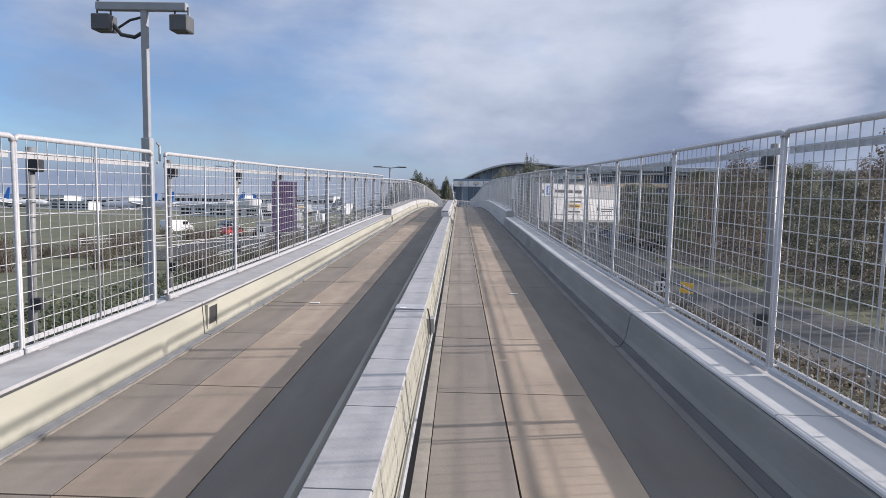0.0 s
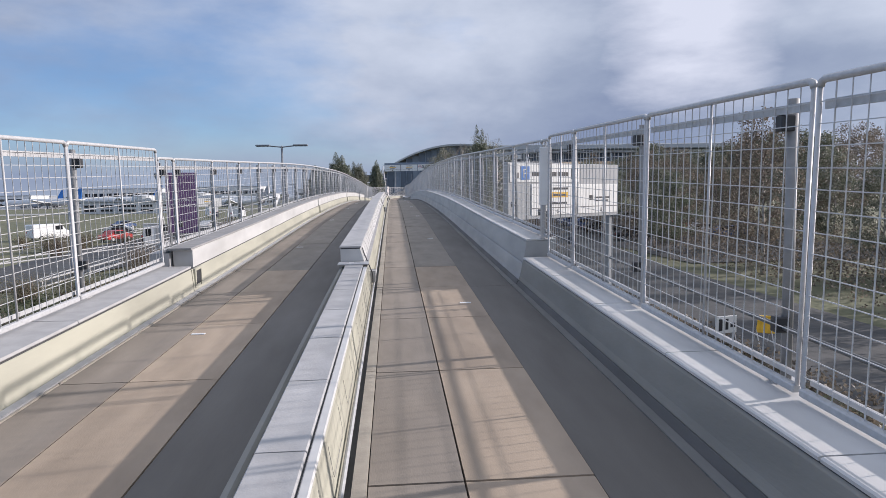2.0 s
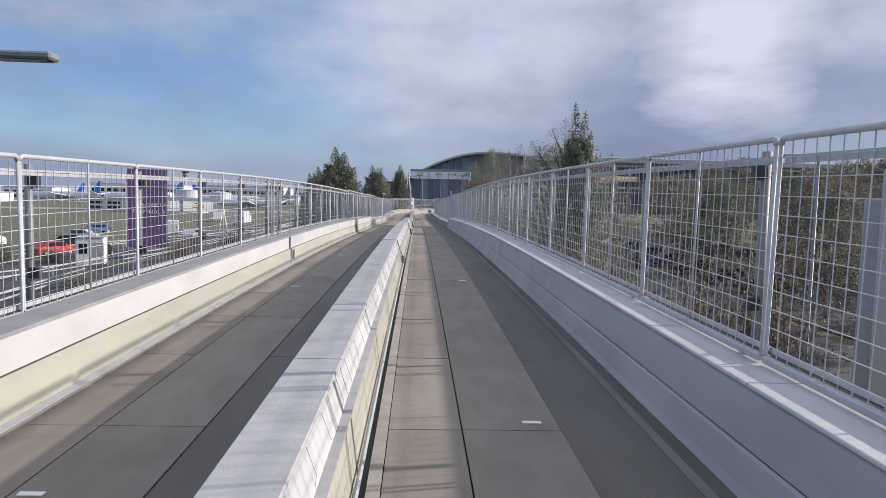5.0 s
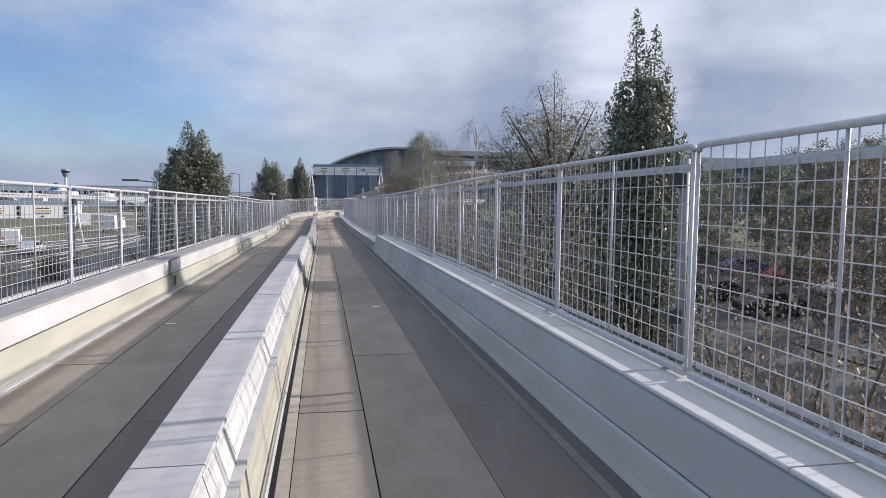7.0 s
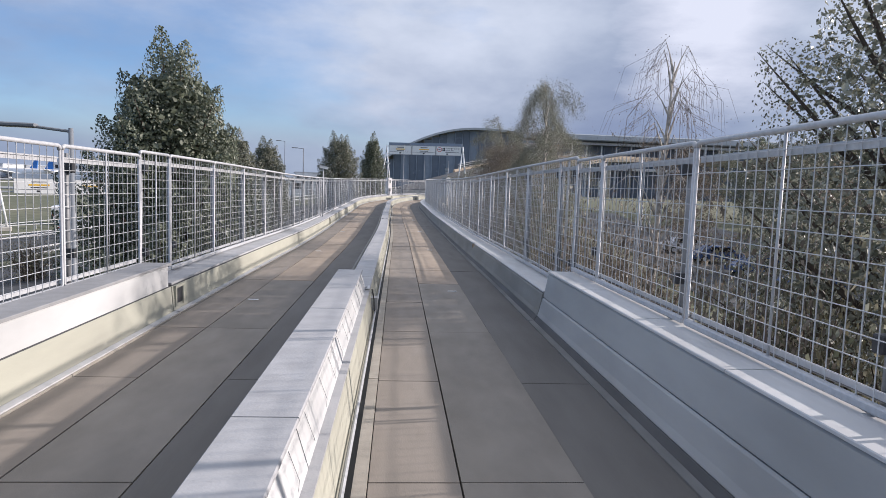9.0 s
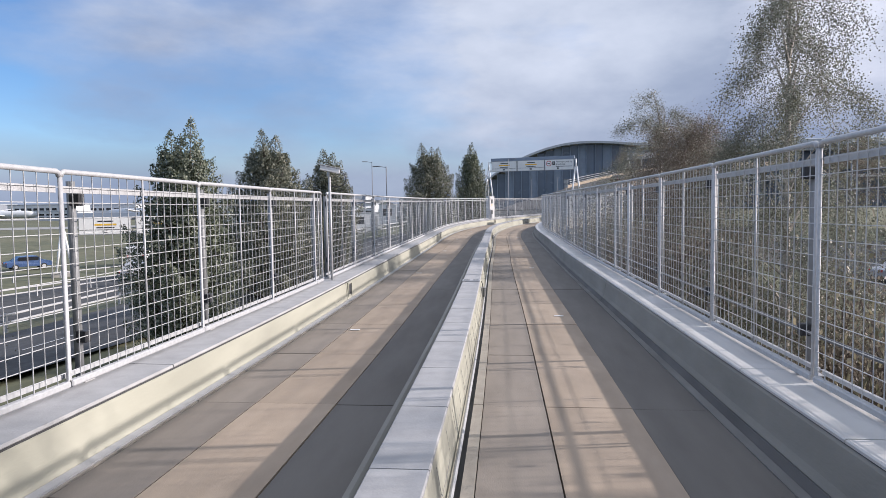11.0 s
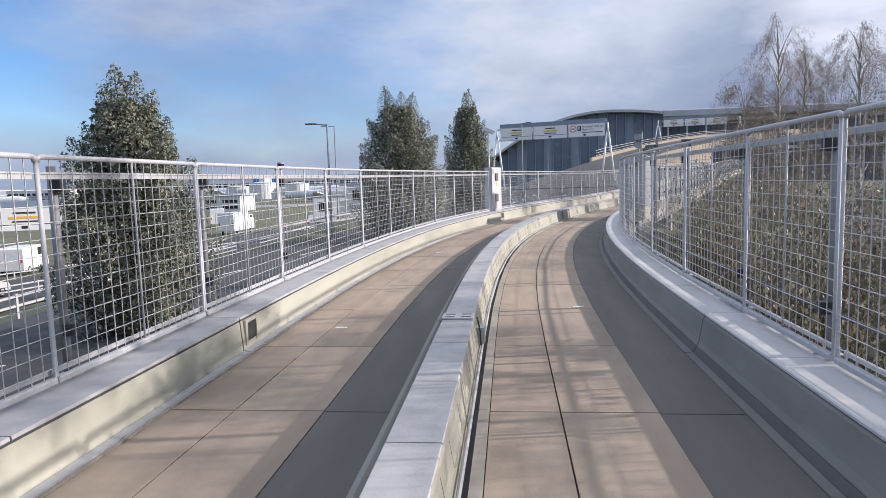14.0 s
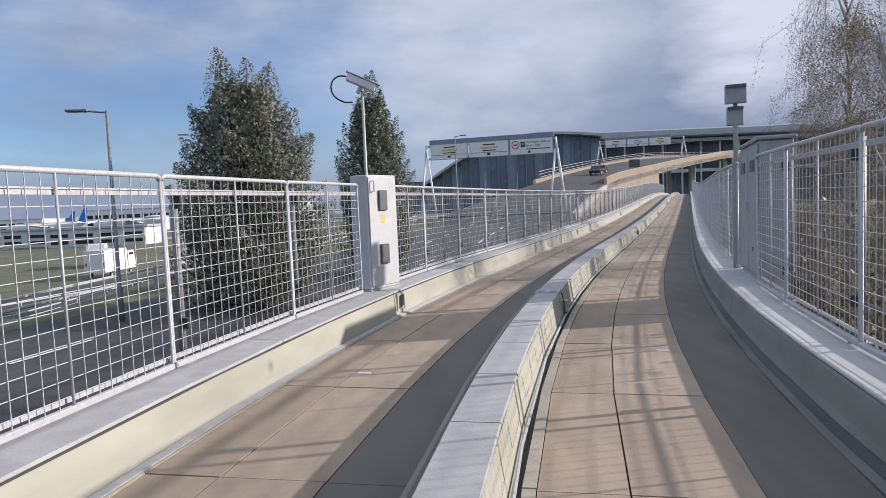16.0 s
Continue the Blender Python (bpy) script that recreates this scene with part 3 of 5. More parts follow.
ribbon("taxiway", [(-420, 210), (-160, 300), (260, 520)], 34, TARMAC, "pale concrete taxiway", 0.06, "taxiway", 20)
ribbon("apron", [(-700, 430), (-120, 620), (120, 700)], 120, TARMAC, "pale concrete aircraft apron", 0.05, "apron", 30)
for k in (-1.7, 1.7):
    pts = [Vector((*p, 0)) for p in NEAR_ROAD]
    bm = bmesh.new()
    for a, b in zip(pts, pts[1:]):
        d = (b - a).normalized()
        r = Vector((d.y, -d.x, 0))
        n = int((b - a).length / 6)
        for i in range(n):
            c = a + d * (6 * i)
            q = [c + r * (k - .06), c + r * (k + .06), c + d * 2.2 + r * (k + .06), c + d * 2.2 + r * (k - .06)]
            bm.faces.new([bm.verts.new((v.x, v.y, ground_z(v.x, v.y) + 0.1)) for v in q])
    tagged(finish("lane_marking", bm, PAINT), "dashed white lane line painted on asphalt", "road marking", kind="structure")

# piers under the guideway
for i, s in enumerate((-6, 12, 28, 41, 54, 66, 82, 98, 114, 130, 146, 164, 184, 206)):
    p = at(s, 0, 0)
    gz = ground_z(p.x, p.y) - 0.3
    bm = bmesh.new()
    if p.z - 1.1 - gz > 0.2:
        add_box(bm, -0.55, 0.55, -0.45, 0.45, gz - p.z, -1.08, 0.05)
        ob = finish("guideway_pier", bm, CONCRETE)
        ob.matrix_world = Matrix.Translation(p) @ Matrix.Rotation(-along(s)[2], 4, 'Z')
        tagged(ob, "plain concrete pier under the guideway", "pier", "piers under the guideway", "structure")

# ---------------------------------------------------------------- trees
rng = random.Random(11)


def leaf_material(name, a, b, c, rough=0.55):
    m = bpy.data.materials.new(name)
    m.use_nodes = True
    t = m.node_tree
    bs = t.nodes["Principled BSDF"]
    bs.inputs["Roughness"].default_value = rough
    geo = t.nodes.new("ShaderNodeNewGeometry")
    r = t.nodes.new("ShaderNodeValToRGB")
    r.color_ramp.elements.new(0.5)
    for e, (p, col) in zip(r.color_ramp.elements, ((0.0, a), (0.6, b), (1.0, c))):
        e.position, e.color = p, (*col, 1)
    t.links.new(geo.outputs["Random Per Island"], r.inputs[0])
    t.links.new(r.outputs[0], bs.inputs["Base Color"])
    tr = t.nodes.new("ShaderNodeBsdfTranslucent")
    t.links.new(r.outputs[0], tr.inputs["Color"])
    mx = t.nodes.new("ShaderNodeMixShader")
    mx.inputs[0].default_value = 0.34
    t.links.new(bs.outputs[0], mx.inputs[1]), t.links.new(tr.outputs[0], mx.inputs[2])
    t.links.new(mx.outputs[0], t.nodes["Material Output"].inputs[0])
    return m


LEAF_OAK = leaf_material("dark green leaves", (0.075, 0.09, 0.058), (0.13, 0.15, 0.10), (0.29, 0.31, 0.23), 0.45)
GRASSBLADE = leaf_material("dark green grass blades", (0.06, 0.075, 0.035), (0.085, 0.105, 0.05), (0.14, 0.15, 0.08), 0.6)
LEAF_RUST = leaf_material("green leaves turning rusty", (0.08, 0.09, 0.062), (0.145, 0.155, 0.11), (0.32, 0.32, 0.245), 0.45)
LEAF_PALE = leaf_material("pale grey-green leaves", (0.12, 0.125, 0.09), (0.20, 0.205, 0.15), (0.42, 0.42, 0.34), 0.4)
LEAF_BIRCH = leaf_material("autumn birch leaves", (0.095, 0.092, 0.06), (0.17, 0.155, 0.095), (0.34, 0.30, 0.20))
LEAF_BROWN = leaf_material("dry brown leaves", (0.095, 0.08, 0.062), (0.16, 0.135, 0.105), (0.30, 0.25, 0.19))
BARK = material("dark bark", (0.085, 0.065, 0.05), 0.9, vary=0.3, scale=12, bump=0.6, bump_scale=25, stretch=(1, 1, 0.3))
BIRCHBARK = material("pale birch bark", (0.42, 0.38, 0.33), 0.8, dirt=(0.08, 0.07, 0.06), dirt_amount=0.9, dirt_scale=5, vary=0.2, scale=8, bump=0.3)
TWIG = material("thin brown twigs", (0.14, 0.105, 0.085), 0.85, vary=0.2, scale=6, bump=0)


def leaf_mesh(name, centres, size, rs, mat, facing=None):
    """Many small folded leaves at the given centres, one mesh; facing: the way their faces tend to turn."""
    n = len(centres)
    c = np.asarray(centres, float)
    k = rs.normal(size=(n, 3))
    if facing is not None:
        k = k * .45 + facing
    k /= np.linalg.norm(k, axis=1)[:, None]
    u = rs.normal(size=(n, 3))
    u -= (u * k).sum(1)[:, None] * k
    u /= np.linalg.norm(u, axis=1)[:, None]
    w = np.cross(k, u)
    ln = (size * rs.uniform(0.7, 1.35, n))[:, None]
    wd = ln * 0.36
    v = np.stack([c - u * ln * .5, c + w * wd + k * ln * .06, c + u * ln * .5, c - w * wd + k * ln * .06], 1).reshape(-1, 3)
    me = bpy.data.meshes.new(name)
    me.from_pydata(v.tolist(), [], (np.arange(n * 4).reshape(n, 4)).tolist())
    me.materials.append(mat)
    return new(name, me)


def column_tree(name, seed, height, width, mat, leaves=7000, size=0.13, clear=0.5, split=False, plumes=54, dome=False):
    """A dense street tree of steep, pointed leafy branches, with an uneven spired outline."""
    rs = np.random.RandomState(seed)
    t = empty(name)
    bm = bmesh.new()
    lean = rs.uniform(-.1, .1, 2)
    add_tube(bm, [(lean[0] * q, lean[1] * q, height * .86 * q) for q in (0, .2, .45, .7, 1)], 0.1, 8, [width * .045, width * .038, width * .028, width * .016, .01])
    part("trunk", bm, BARK, t, smooth=True)
    bm = bmesh.new()
    spots, face, sizes = [], [], []

    def outline(g):
        """Half the crown's width, as a share of its widest, at the share g of the height."""
        if dome:
            return np.minimum(1.0, .70 + 1.2 * g) * np.maximum(.01, 1 - (np.maximum(0, g - .5) / .55) ** 2) ** .5
        return np.minimum(1.0, .70 + 1.2 * g) * np.maximum(.05, 1 - (np.maximum(0, g - .36) / .66) ** 1.6) ** .85

    def plume(p0, tip, girth, n):
        """Leaves round one rising branch: full in the middle, drawn out to a point."""
        ax = np.array(tip) - np.array(p0)
        f = rs.beta(1.9, 1.5, n)
        r = girth * np.sin(np.pi * np.clip(f, 0, 1) ** .8) ** .7 * rs.uniform(.35, 1.0, n) ** .5 * (1.15 - .45 * f)
        d = rs.normal(size=(n, 3))
        d -= (d @ ax)[:, None] * ax / (ax @ ax)
        d /= np.linalg.norm(d, axis=1)[:, None]
        c = np.array(p0) + ax * f[:, None] + d * r[:, None] + rs.normal(0, size * .4, (n, 3))
        out = c * (1, 1, 0)
        out /= np.maximum(np.linalg.norm(out, axis=1), .05)[:, None]
        spots.append(c)
        face.append(d * .7 + out * .55 + (0, 0, .35))
        sizes.append(np.full(n, size))

    todo = []
    tops = [(-.15, .96), (.13, 1.0)] if split else [(-.07, .965), (.06, 1.0)]
    for x, q in tops:
        todo.append(((x * .3 * width, 0, height * .5), (x * width, rs.normal(0, .04), height * q), width * .17))
    for i in range(plumes):
        q = (i + .5) / plumes
        a = i * 2.399 + rs.uniform(-.5, .5)
        zt = clear + (height * .95 - clear) * (.10 + .88 * q ** .9) * rs.uniform(.93, 1.04)
        g = zt / height
        reach = width * .5 * float(outline(g)) * rs.uniform(.78, 1.06)
        ca, sa = math.cos(a), math.sin(a)
        rise_ = height * (rs.uniform(.12, .2) if dome else rs.uniform(.20, .30))
        todo.append(((ca * reach * .25, sa * reach * .25, max(.1, zt - rise_)), (ca * reach, sa * reach, zt), width * rs.uniform(.115, .16) * (1.2 if dome else 1.0) * (.65 + .45 * min(1, reach / width * 2))))
    tot = sum(g * math.dist(a, b) for a, b, g in todo)
    for a, b, g in todo:
        add_tube(bm, [a, (Vector(a) + Vector(b)) * .5 + Vector((0, 0, -.06)), b], .02, 4, [width * .011, width * .006, .004], close=False)
        plume(a, b, g, max(30, int(leaves * .86 * g * math.dist(a, b) / tot)))
    part("limb", bm, BARK, t)
    n = int(leaves * .10)                      # shaded leaves in the heart of the crown
    z = rs.uniform(.05, .86, n)
    rad = width * .35 * outline(z) * rs.uniform(0, 1, n) ** .5
    an = rs.uniform(0, 6.283, n)
    spots.append(np.stack([np.cos(an) * rad, np.sin(an) * rad, z * height], 1))
    face.append(rs.normal(size=(n, 3)))
    sizes.append(np.full(n, size * 2.4))
    cr = leaf_mesh("crown", np.concatenate(spots), np.concatenate(sizes), rs, mat, np.concatenate(face))
    cr.parent = t
    return t


def birch(name, seed, height, width, mat, density=1.0, droop=0.6, size=0.055, twigs=True, base=0.25, scatter=0.13):
    """A light tree: pale stem, arching branches, hanging twigs with sparse small leaves."""
    rs = np.random.RandomState(seed)
    t = empty(name)
    bm = bmesh.new()
    bend = rs.uniform(-.25, .25, 2)
    stem = lambda q: Vector((bend[0] * q * q, bend[1] * q * q, height * q))
    add_tube(bm, [stem(q) for q in (0, .2, .4, .6, .8, .97)], .1, 8, [height * k for k in (.014, .011, .009, .006, .004, .0015)])
    part("trunk", bm, BIRCHBARK, t, smooth=True)
    bm, tw, pts = bmesh.new(), bmesh.new(), []
    nb = 34
    for i in range(nb):
        q = base + (.96 - base) * i / nb
        a = i * 2.399 + rs.uniform(-.5, .5)
        reach = width * .5 * (1.05 - .75 * max(0, (q - .45) / .55) ** 1.4) * rs.uniform(.6, 1.1) * min(1, .5 + (q - base) * 2.5)
        p0 = stem(q)
        o = Vector((math.cos(a), math.sin(a), 0))
        up = height * .11 * rs.uniform(.6, 1.4)
        p1 = p0 + o * reach * .5 + Vector((0, 0, up))
        p2 = p0 + o * reach + Vector((0, 0, up * (1.2 - droop * 1.2)))
        add_tube(bm, [p0, p0.lerp(p1, .5) + Vector((0, 0, up * .1)), p1, p1.lerp(p2, .6) + Vector((0, 0, up * .12)), p2], .02, 4, [height * .0042, .014, .010, .007, .004], close=False)
        for k in range(11):
            f = rs.uniform(.25, 1)
            b = p0.lerp(p1, f * 2) if f < .5 else p1.lerp(p2, f * 2 - 1)
            b = b + Vector(rs.normal(0, .08, 3))
            ln = rs.uniform(.35, 1.0) * (.45 + droop) * min(1.3, height * .11)
            side = Vector((rs.normal(0, .4), rs.normal(0, .4), 0)) * ln * .6
            e = b + o * ln * .35 + side + Vector((0, 0, (.5 - droop) * ln))
            g = e + o * ln * .1 + side * .3 + Vector((0, 0, -droop * ln * .9))
            if twigs:
                add_tube(tw, [b, e, g], .004, 3, [.005, .004, .0025], close=False)
            m = int(rs.poisson(34 * density))
            for _ in range(m):
                f2 = rs.uniform(0, 1)
                c = b.lerp(e, f2 * 2) if f2 < .5 else e.lerp(g, f2 * 2 - 1)
                pts.append(np.array(c) + rs.normal(0, scatter, 3))
    part("branch", bm, BIRCHBARK if droop > .5 else TWIG, t)
    if twigs:
        part("twig_spray", tw, TWIG, t, "fine hanging twigs")["kind"] = "stuff"
    else:
        tw.free()
    cr = leaf_mesh("crown", pts, size, rs, mat)
    cr.parent = t
    return t


def plant(ob, x, y, label, category="tree", group="", turn=None, sink=0.1):
    ob.matrix_world = Matrix.Translation((x, y, ground_z(x, y) - sink)) @ Matrix.Rotation(rng.uniform(0, 6.28) if turn is None else turn, 4, 'Z')
    return tagged(ob, label, category, group)


# upright street trees on the verge of the airfield side: x, y, top, width
for i, (x, y, top, w, lv) in enumerate(((-4.7, 77.8, 6.4, 5.4, 46000), (-7.0, 82.5, 4.9, 1.9, 8000), (-8.9, 94.1, 5.6, 3.9, 24000), (-9.7, 103.4, 6.4, 5.2, 34000),
                                        (-9.4, 111.9, 6.3, 4.5, 26000), (-5.7, 130.7, 8.3, 5.9, 36000), (-2.45, 137.2, 8.95, 3.9, 24000))):
    h = top - ground_z(x, y) + 0.1
    tr = column_tree("hornbeam_tree", 20 + i, h, w, LEAF_RUST if i in (3, 4, 5) else LEAF_OAK, int(lv * 2.0), 0.064, split=i in (2, 5))
    plant(tr, x, y, "upright dense dark green street tree on the verge" if i not in (3, 4, 5) else "upright street tree with leaves turning rusty green", "tree", "street trees on the verge")

# trees close behind the fence on the road side
tr = column_tree("conifer_tree", 51, 7.3 - ground_z(7.2, 62.3) + .1, 3.3, LEAF_OAK, 60000, 0.055)
plant(tr, 7.2, 62.3, "tall dark evergreen tree beyond the fence")
tr = column_tree("hawthorn_tree", 61, 8.0 - ground_z(9.0, 72.3) + .1, 6.8, LEAF_PALE, 66000, 0.055, plumes=90, dome=True)
plant(tr, 9.0, 72.3, "broad bushy tree with pale grey-green leaves beyond the fence")
for i, (x, y, top, w, mat, dens, droop, lab) in enumerate((
        (7.6, 80.0, 6.9, 3.8, LEAF_BROWN, 0.18, .8, "nearly bare weeping birch beyond the fence"),
        (7.0, 91.2, 7.3, 4.8, LEAF_PALE, 2.4, .8, "weeping birch with silvery leaves beyond the fence"),
        (5.8, 95.4, 4.9, 3.8, LEAF_BROWN, 1.7, .4, "low brown-leaved birch beyond the fence"),
        (6.7, 102.0, 6.4, 6.2, LEAF_PALE, 1.5, .5, "broad leafy birch with pale grey-green leaves beyond the fence"),
        (7.9, 108.0, 3.9, 4.4, LEAF_BROWN, 1.9, .45, "brown-leaved birch beyond the fence"),
        (9.8, 123.5, 6.1, 3.6, LEAF_BROWN, 1.5, .55, "grey-brown leafy birch beyond the fence"),
        (14.4, 132.4, 10.3, 5.4, LEAF_BROWN, 2.0, .95, "tall weeping birch with bare hanging twigs"),
        (18.2, 139.0, 10.4, 6.4, LEAF_BROWN, 1.8, .9, "tall weeping birch with bare hanging twigs"),
        (17.0, 129.5, 9.6, 5.6, LEAF_BROWN, 2.0, .9, "tall weeping birch with bare hanging twigs"))):
    tr = birch("birch_tree", 70 + i, top - ground_z(x, y) + .1, w, mat, dens * (3.4 if 88 < y < 105 else 2.3 if y < 115 else 1.9), droop, size=.038 if 88 < y < 105 else .030 if y < 115 else .036, scatter=(.30 if dens > 4 else .22) if dens > 1.5 and droop < .7 else .13)
    plant(tr, x, y, lab, "birch", "birches beyond the road-side fence")


def shrub(name, seed, h, w, mat, n=2600, size=0.10):
    rs = np.random.RandomState(seed)
    t = empty(name)
    bm = bmesh.new()
    pts = []
    for i in range(26):
        a, q = rs.uniform(0, 6.28), rs.uniform(.1, 1)
        tip = Vector((math.cos(a) * w * .5 * q, math.sin(a) * w * .5 * q, h * rs.uniform(.6, 1.02) * (1.05 - .35 * q)))
        mid = tip * .5 + Vector((rs.normal(0, .1), rs.normal(0, .1), h * .12))
        add_tube(bm, [Vector((rs.normal(0, .12), rs.normal(0, .12), 0)), mid, tip], .01, 4, [.02, .012, .004], close=False)
        m = n // 26
        f = rs.uniform(.12, 1.0, m)[:, None]
        c = np.where(f < .5, np.array(mid) * f * 2, np.array(mid) + (np.array(tip) - np.array(mid)) * (f * 2 - 1))
        pts.append(c + rs.normal(0, .22, (m, 3)) * (1, 1, .8))
    part("stem", bm, TWIG, t)["kind"] = "stuff"
    cr = leaf_mesh("foliage", np.concatenate(pts), size, rs, mat)
    cr.parent = t
    return t


KINDS = [shrub("shrub", 90 + i, 1.0, 1.0, m, 7000, .022) for i, m in enumerate((LEAF_BROWN, LEAF_BIRCH, LEAF_RUST))]
first = [True] * 3
for i in range(72):
    y = 50 + i * 1.75 + rng.uniform(-.6, .6)
    cx, ca = along(y)[0], along(y)[2]
    x = cx + rng.choice((4.7, 5.2, 6.0, 7.4, 9.0)) + rng.uniform(-.3, .3)
    gz = ground_z(x, y)
    h = rng.uniform(1.6, 3.1) * (1 if y < 122 else .8) + (1.55 - gz) * .62
    k = rng.choice((0, 0, 1, 2))
    m = Matrix.Translation((x, y, gz - .1)) @ Matrix.Rotation(rng.uniform(0, 6.28), 4, 'Z')
    lab = ("tangled brown shrub behind the fence", "straw-coloured shrub behind the fence", "green-brown shrub behind the fence")[k]
    ob = KINDS[k]
    if first[k]:
        first[k] = False
    else:
        ob = copy_thing(KINDS[k], Matrix())
    ob.matrix_world = m @ Matrix.Diagonal((2.6, 2.6, h, 1))
    tagged(ob, lab, "shrub", "shrubs behind the road-side fence")

for i in range(62):
    x, y = (rng.uniform(-17, -6.5), rng.uniform(34, 72)) if i < 30 else (rng.uniform(-38, -14), rng.uniform(40, 96))
    if -32 < x < -19.5 and y > 48:
        x -= 12
    k = rng.choice((0, 0, 1, 2))
    ob = copy_thing(KINDS[k], Matrix())
    ob.matrix_world = Matrix.Translation((x, y, ground_z(x, y) - .1)) @ Matrix.Rotation(rng.uniform(0, 6.28), 4, 'Z') @ Matrix.Diagonal((2.4, 2.4, rng.uniform(1.3, 2.4), 1))
    tagged(ob, ("tangled brown shrub on the bank", "straw-coloured shrub on the bank", "green-brown shrub on the bank")[k], "shrub", "shrubs on the airfield-side bank")

# belt of woodland beyond the road, and far woods
WOOD = []
for i, (m, dens, dr) in enumerate(((LEAF_RUST, 1.6, .3), (LEAF_BROWN, 1.1, .4), (LEAF_OAK, 2.0, .25), (LEAF_BROWN, .35, .5))):
    WOOD.append(birch("woodland_tree", 130 + i, 9.0, 6.4, m, dens * .55, dr, .13, twigs=i == 3, base=.18, scatter=.22))
first = [True] * 4
spots = [(20 + rng.uniform(0, 24), 8 + i * 3.3 + rng.uniform(-1.5, 1.5)) for i in range(34)] + [(48 + rng.uniform(0, 16), 10 + i * 6) for i in range(18)] + [(44 + rng.uniform(0, 20), 112 + i * 5) for i in range(14)] + [(50 + rng.uniform(0, 26), 34 + i * 4.6) for i in range(29)]
for x, y in spots:
    k = rng.choice((0, 0, 1, 1, 2, 3))
    if 14 < x < 21 and y < 120:
        x += 6
    ob = WOOD[k]
    if first[k]:
        first[k] = False
    else:
        ob = copy_thing(WOOD[k], Matrix())
    sc = rng.uniform(.72, 1.12) * (1.0 if x < 48 else 1.3)
    ob.matrix_world = Matrix.Translation((x, y, ground_z(x, y) - .1)) @ Matrix.Rotation(rng.uniform(0, 6.28), 4, 'Z') @ Matrix.Scale(sc, 4)
    tagged(ob, ("green tree turning rusty in the woodland belt", "brown autumn tree in the woodland belt", "dark green tree in the woodland belt", "nearly bare tree in the woodland belt")[k], "tree", "woodland belt beyond the road")

# undergrowth of the belt
rs = np.random.RandomState(5)
n = 60000
uy = rs.uniform(0, 118, n)
ux = 19 + uy * .04 + rs.gamma(2.2, 6.0, n)
uz = np.array([ground_z(float(a), float(b)) for a, b in zip(ux, uy)]) + rs.uniform(0, 1, n) ** 1.5 * 2.6
tagged(leaf_mesh("undergrowth", np.stack([ux, uy, uz], 1), .16, rs, LEAF_BROWN), "brown and straw undergrowth below the trees", "undergrowth", kind="stuff")
n = 60000
uy = rs.uniform(8, 130, n)
ux = 6.5 + np.maximum(0, uy - 95) * .18 + rs.uniform(0, 1, n) * 6.0
uz = np.array([ground_z(float(a), float(b)) for a, b in zip(ux, uy)]) + rs.uniform(0, .5, n)
tagged(leaf_mesh("long_grass", np.stack([ux, uy, uz], 1), .13, rs, LEAF_BROWN), "long straw-coloured grass on the road verge", "grass", kind="stuff")
n = 30000
uy = rs.uniform(-5, 70, n)
ux = -4 - rs.uniform(0, 1, n) ** 1.3 * 14
uz = np.array([ground_z(float(a), float(b)) for a, b in zip(ux, uy)]) + rs.uniform(0, .45, n)
tagged(leaf_mesh("long_grass", np.stack([ux, uy, uz], 1), .15, rs, GRASSBLADE), "long dull green grass on the bank", "grass", kind="stuff")
# far tree line at the horizon
n = 30000
ang = rs.uniform(-1.25, 1.3, n)
dist = rs.uniform(1150, 1350, n)
hh = (9 + 5 * np.sin(ang * 23) + 4 * np.sin(ang * 57 + 1)) * rs.uniform(.05, 1, n)
tagged(leaf_mesh("far_woods", np.stack([np.sin(ang) * dist, 80 + np.cos(ang) * dist, -3.4 + np.maximum(hh, .3)], 1), 7.0, rs, LEAF_OAK), "low dark line of far woods at the horizon", "woods", kind="stuff")

# ---------------------------------------------------------------- materials of the things
GREYPAINT = material("grey painted steel", (0.30, 0.32, 0.34), 0.5, vary=0.08, scale=10, dirt_amount=0.25, bump=0.02)
LAMPGREY = material("dull blue-grey lamp paint", (0.19, 0.205, 0.225), 0.5, vary=0.08, scale=10, dirt_amount=0.25, bump=0.02)
DARKGREY = material("dark grey steel", (0.09, 0.095, 0.10), 0.5, vary=0.1, scale=10, bump=0.02)
SIGNWHITE = material("white sign face", (0.78, 0.78, 0.76), 0.45, vary=0.03, scale=2, dirt_amount=0.12, bump=0)
SIGNGREY = material("grey sign back", (0.36, 0.37, 0.38), 0.55, vary=0.05, scale=2, dirt_amount=0.2, bump=0)
SIGNBLACK = material("black sign print", (0.03, 0.03, 0.035), 0.5, bump=0)
SIGNBLUE = material("blue sign print", (0.03, 0.16, 0.50), 0.5, bump=0)
SIGNYELLOW = material("yellow sign print", (0.80, 0.48, 0.04), 0.5, bump=0)
SIGNRED = material("red sign print", (0.5, 0.05, 0.04), 0.5, bump=0)
PURPLE = material("purple billboard", (0.13, 0.07, 0.17), 0.5, vary=0.05, scale=1, dirt_amount=0.2, bump=0)
WHITEPAINT = material("white gloss paint", (0.74, 0.75, 0.76), 0.4, vary=0.05, scale=6, dirt_amount=0.2, dirt_scale=2, bump=0.02)
GLASSDARK = material("dark facade glass", (0.12, 0.155, 0.21), 0.22, vary=0.12, scale=0.2, dirt_amount=0.2, dirt_scale=0.05, bump=0, spec=0.6)
CLADDING = material("slate blue cladding", (0.22, 0.27, 0.345), 0.45, vary=0.08, scale=0.5, dirt_amount=0.2, bump=0)
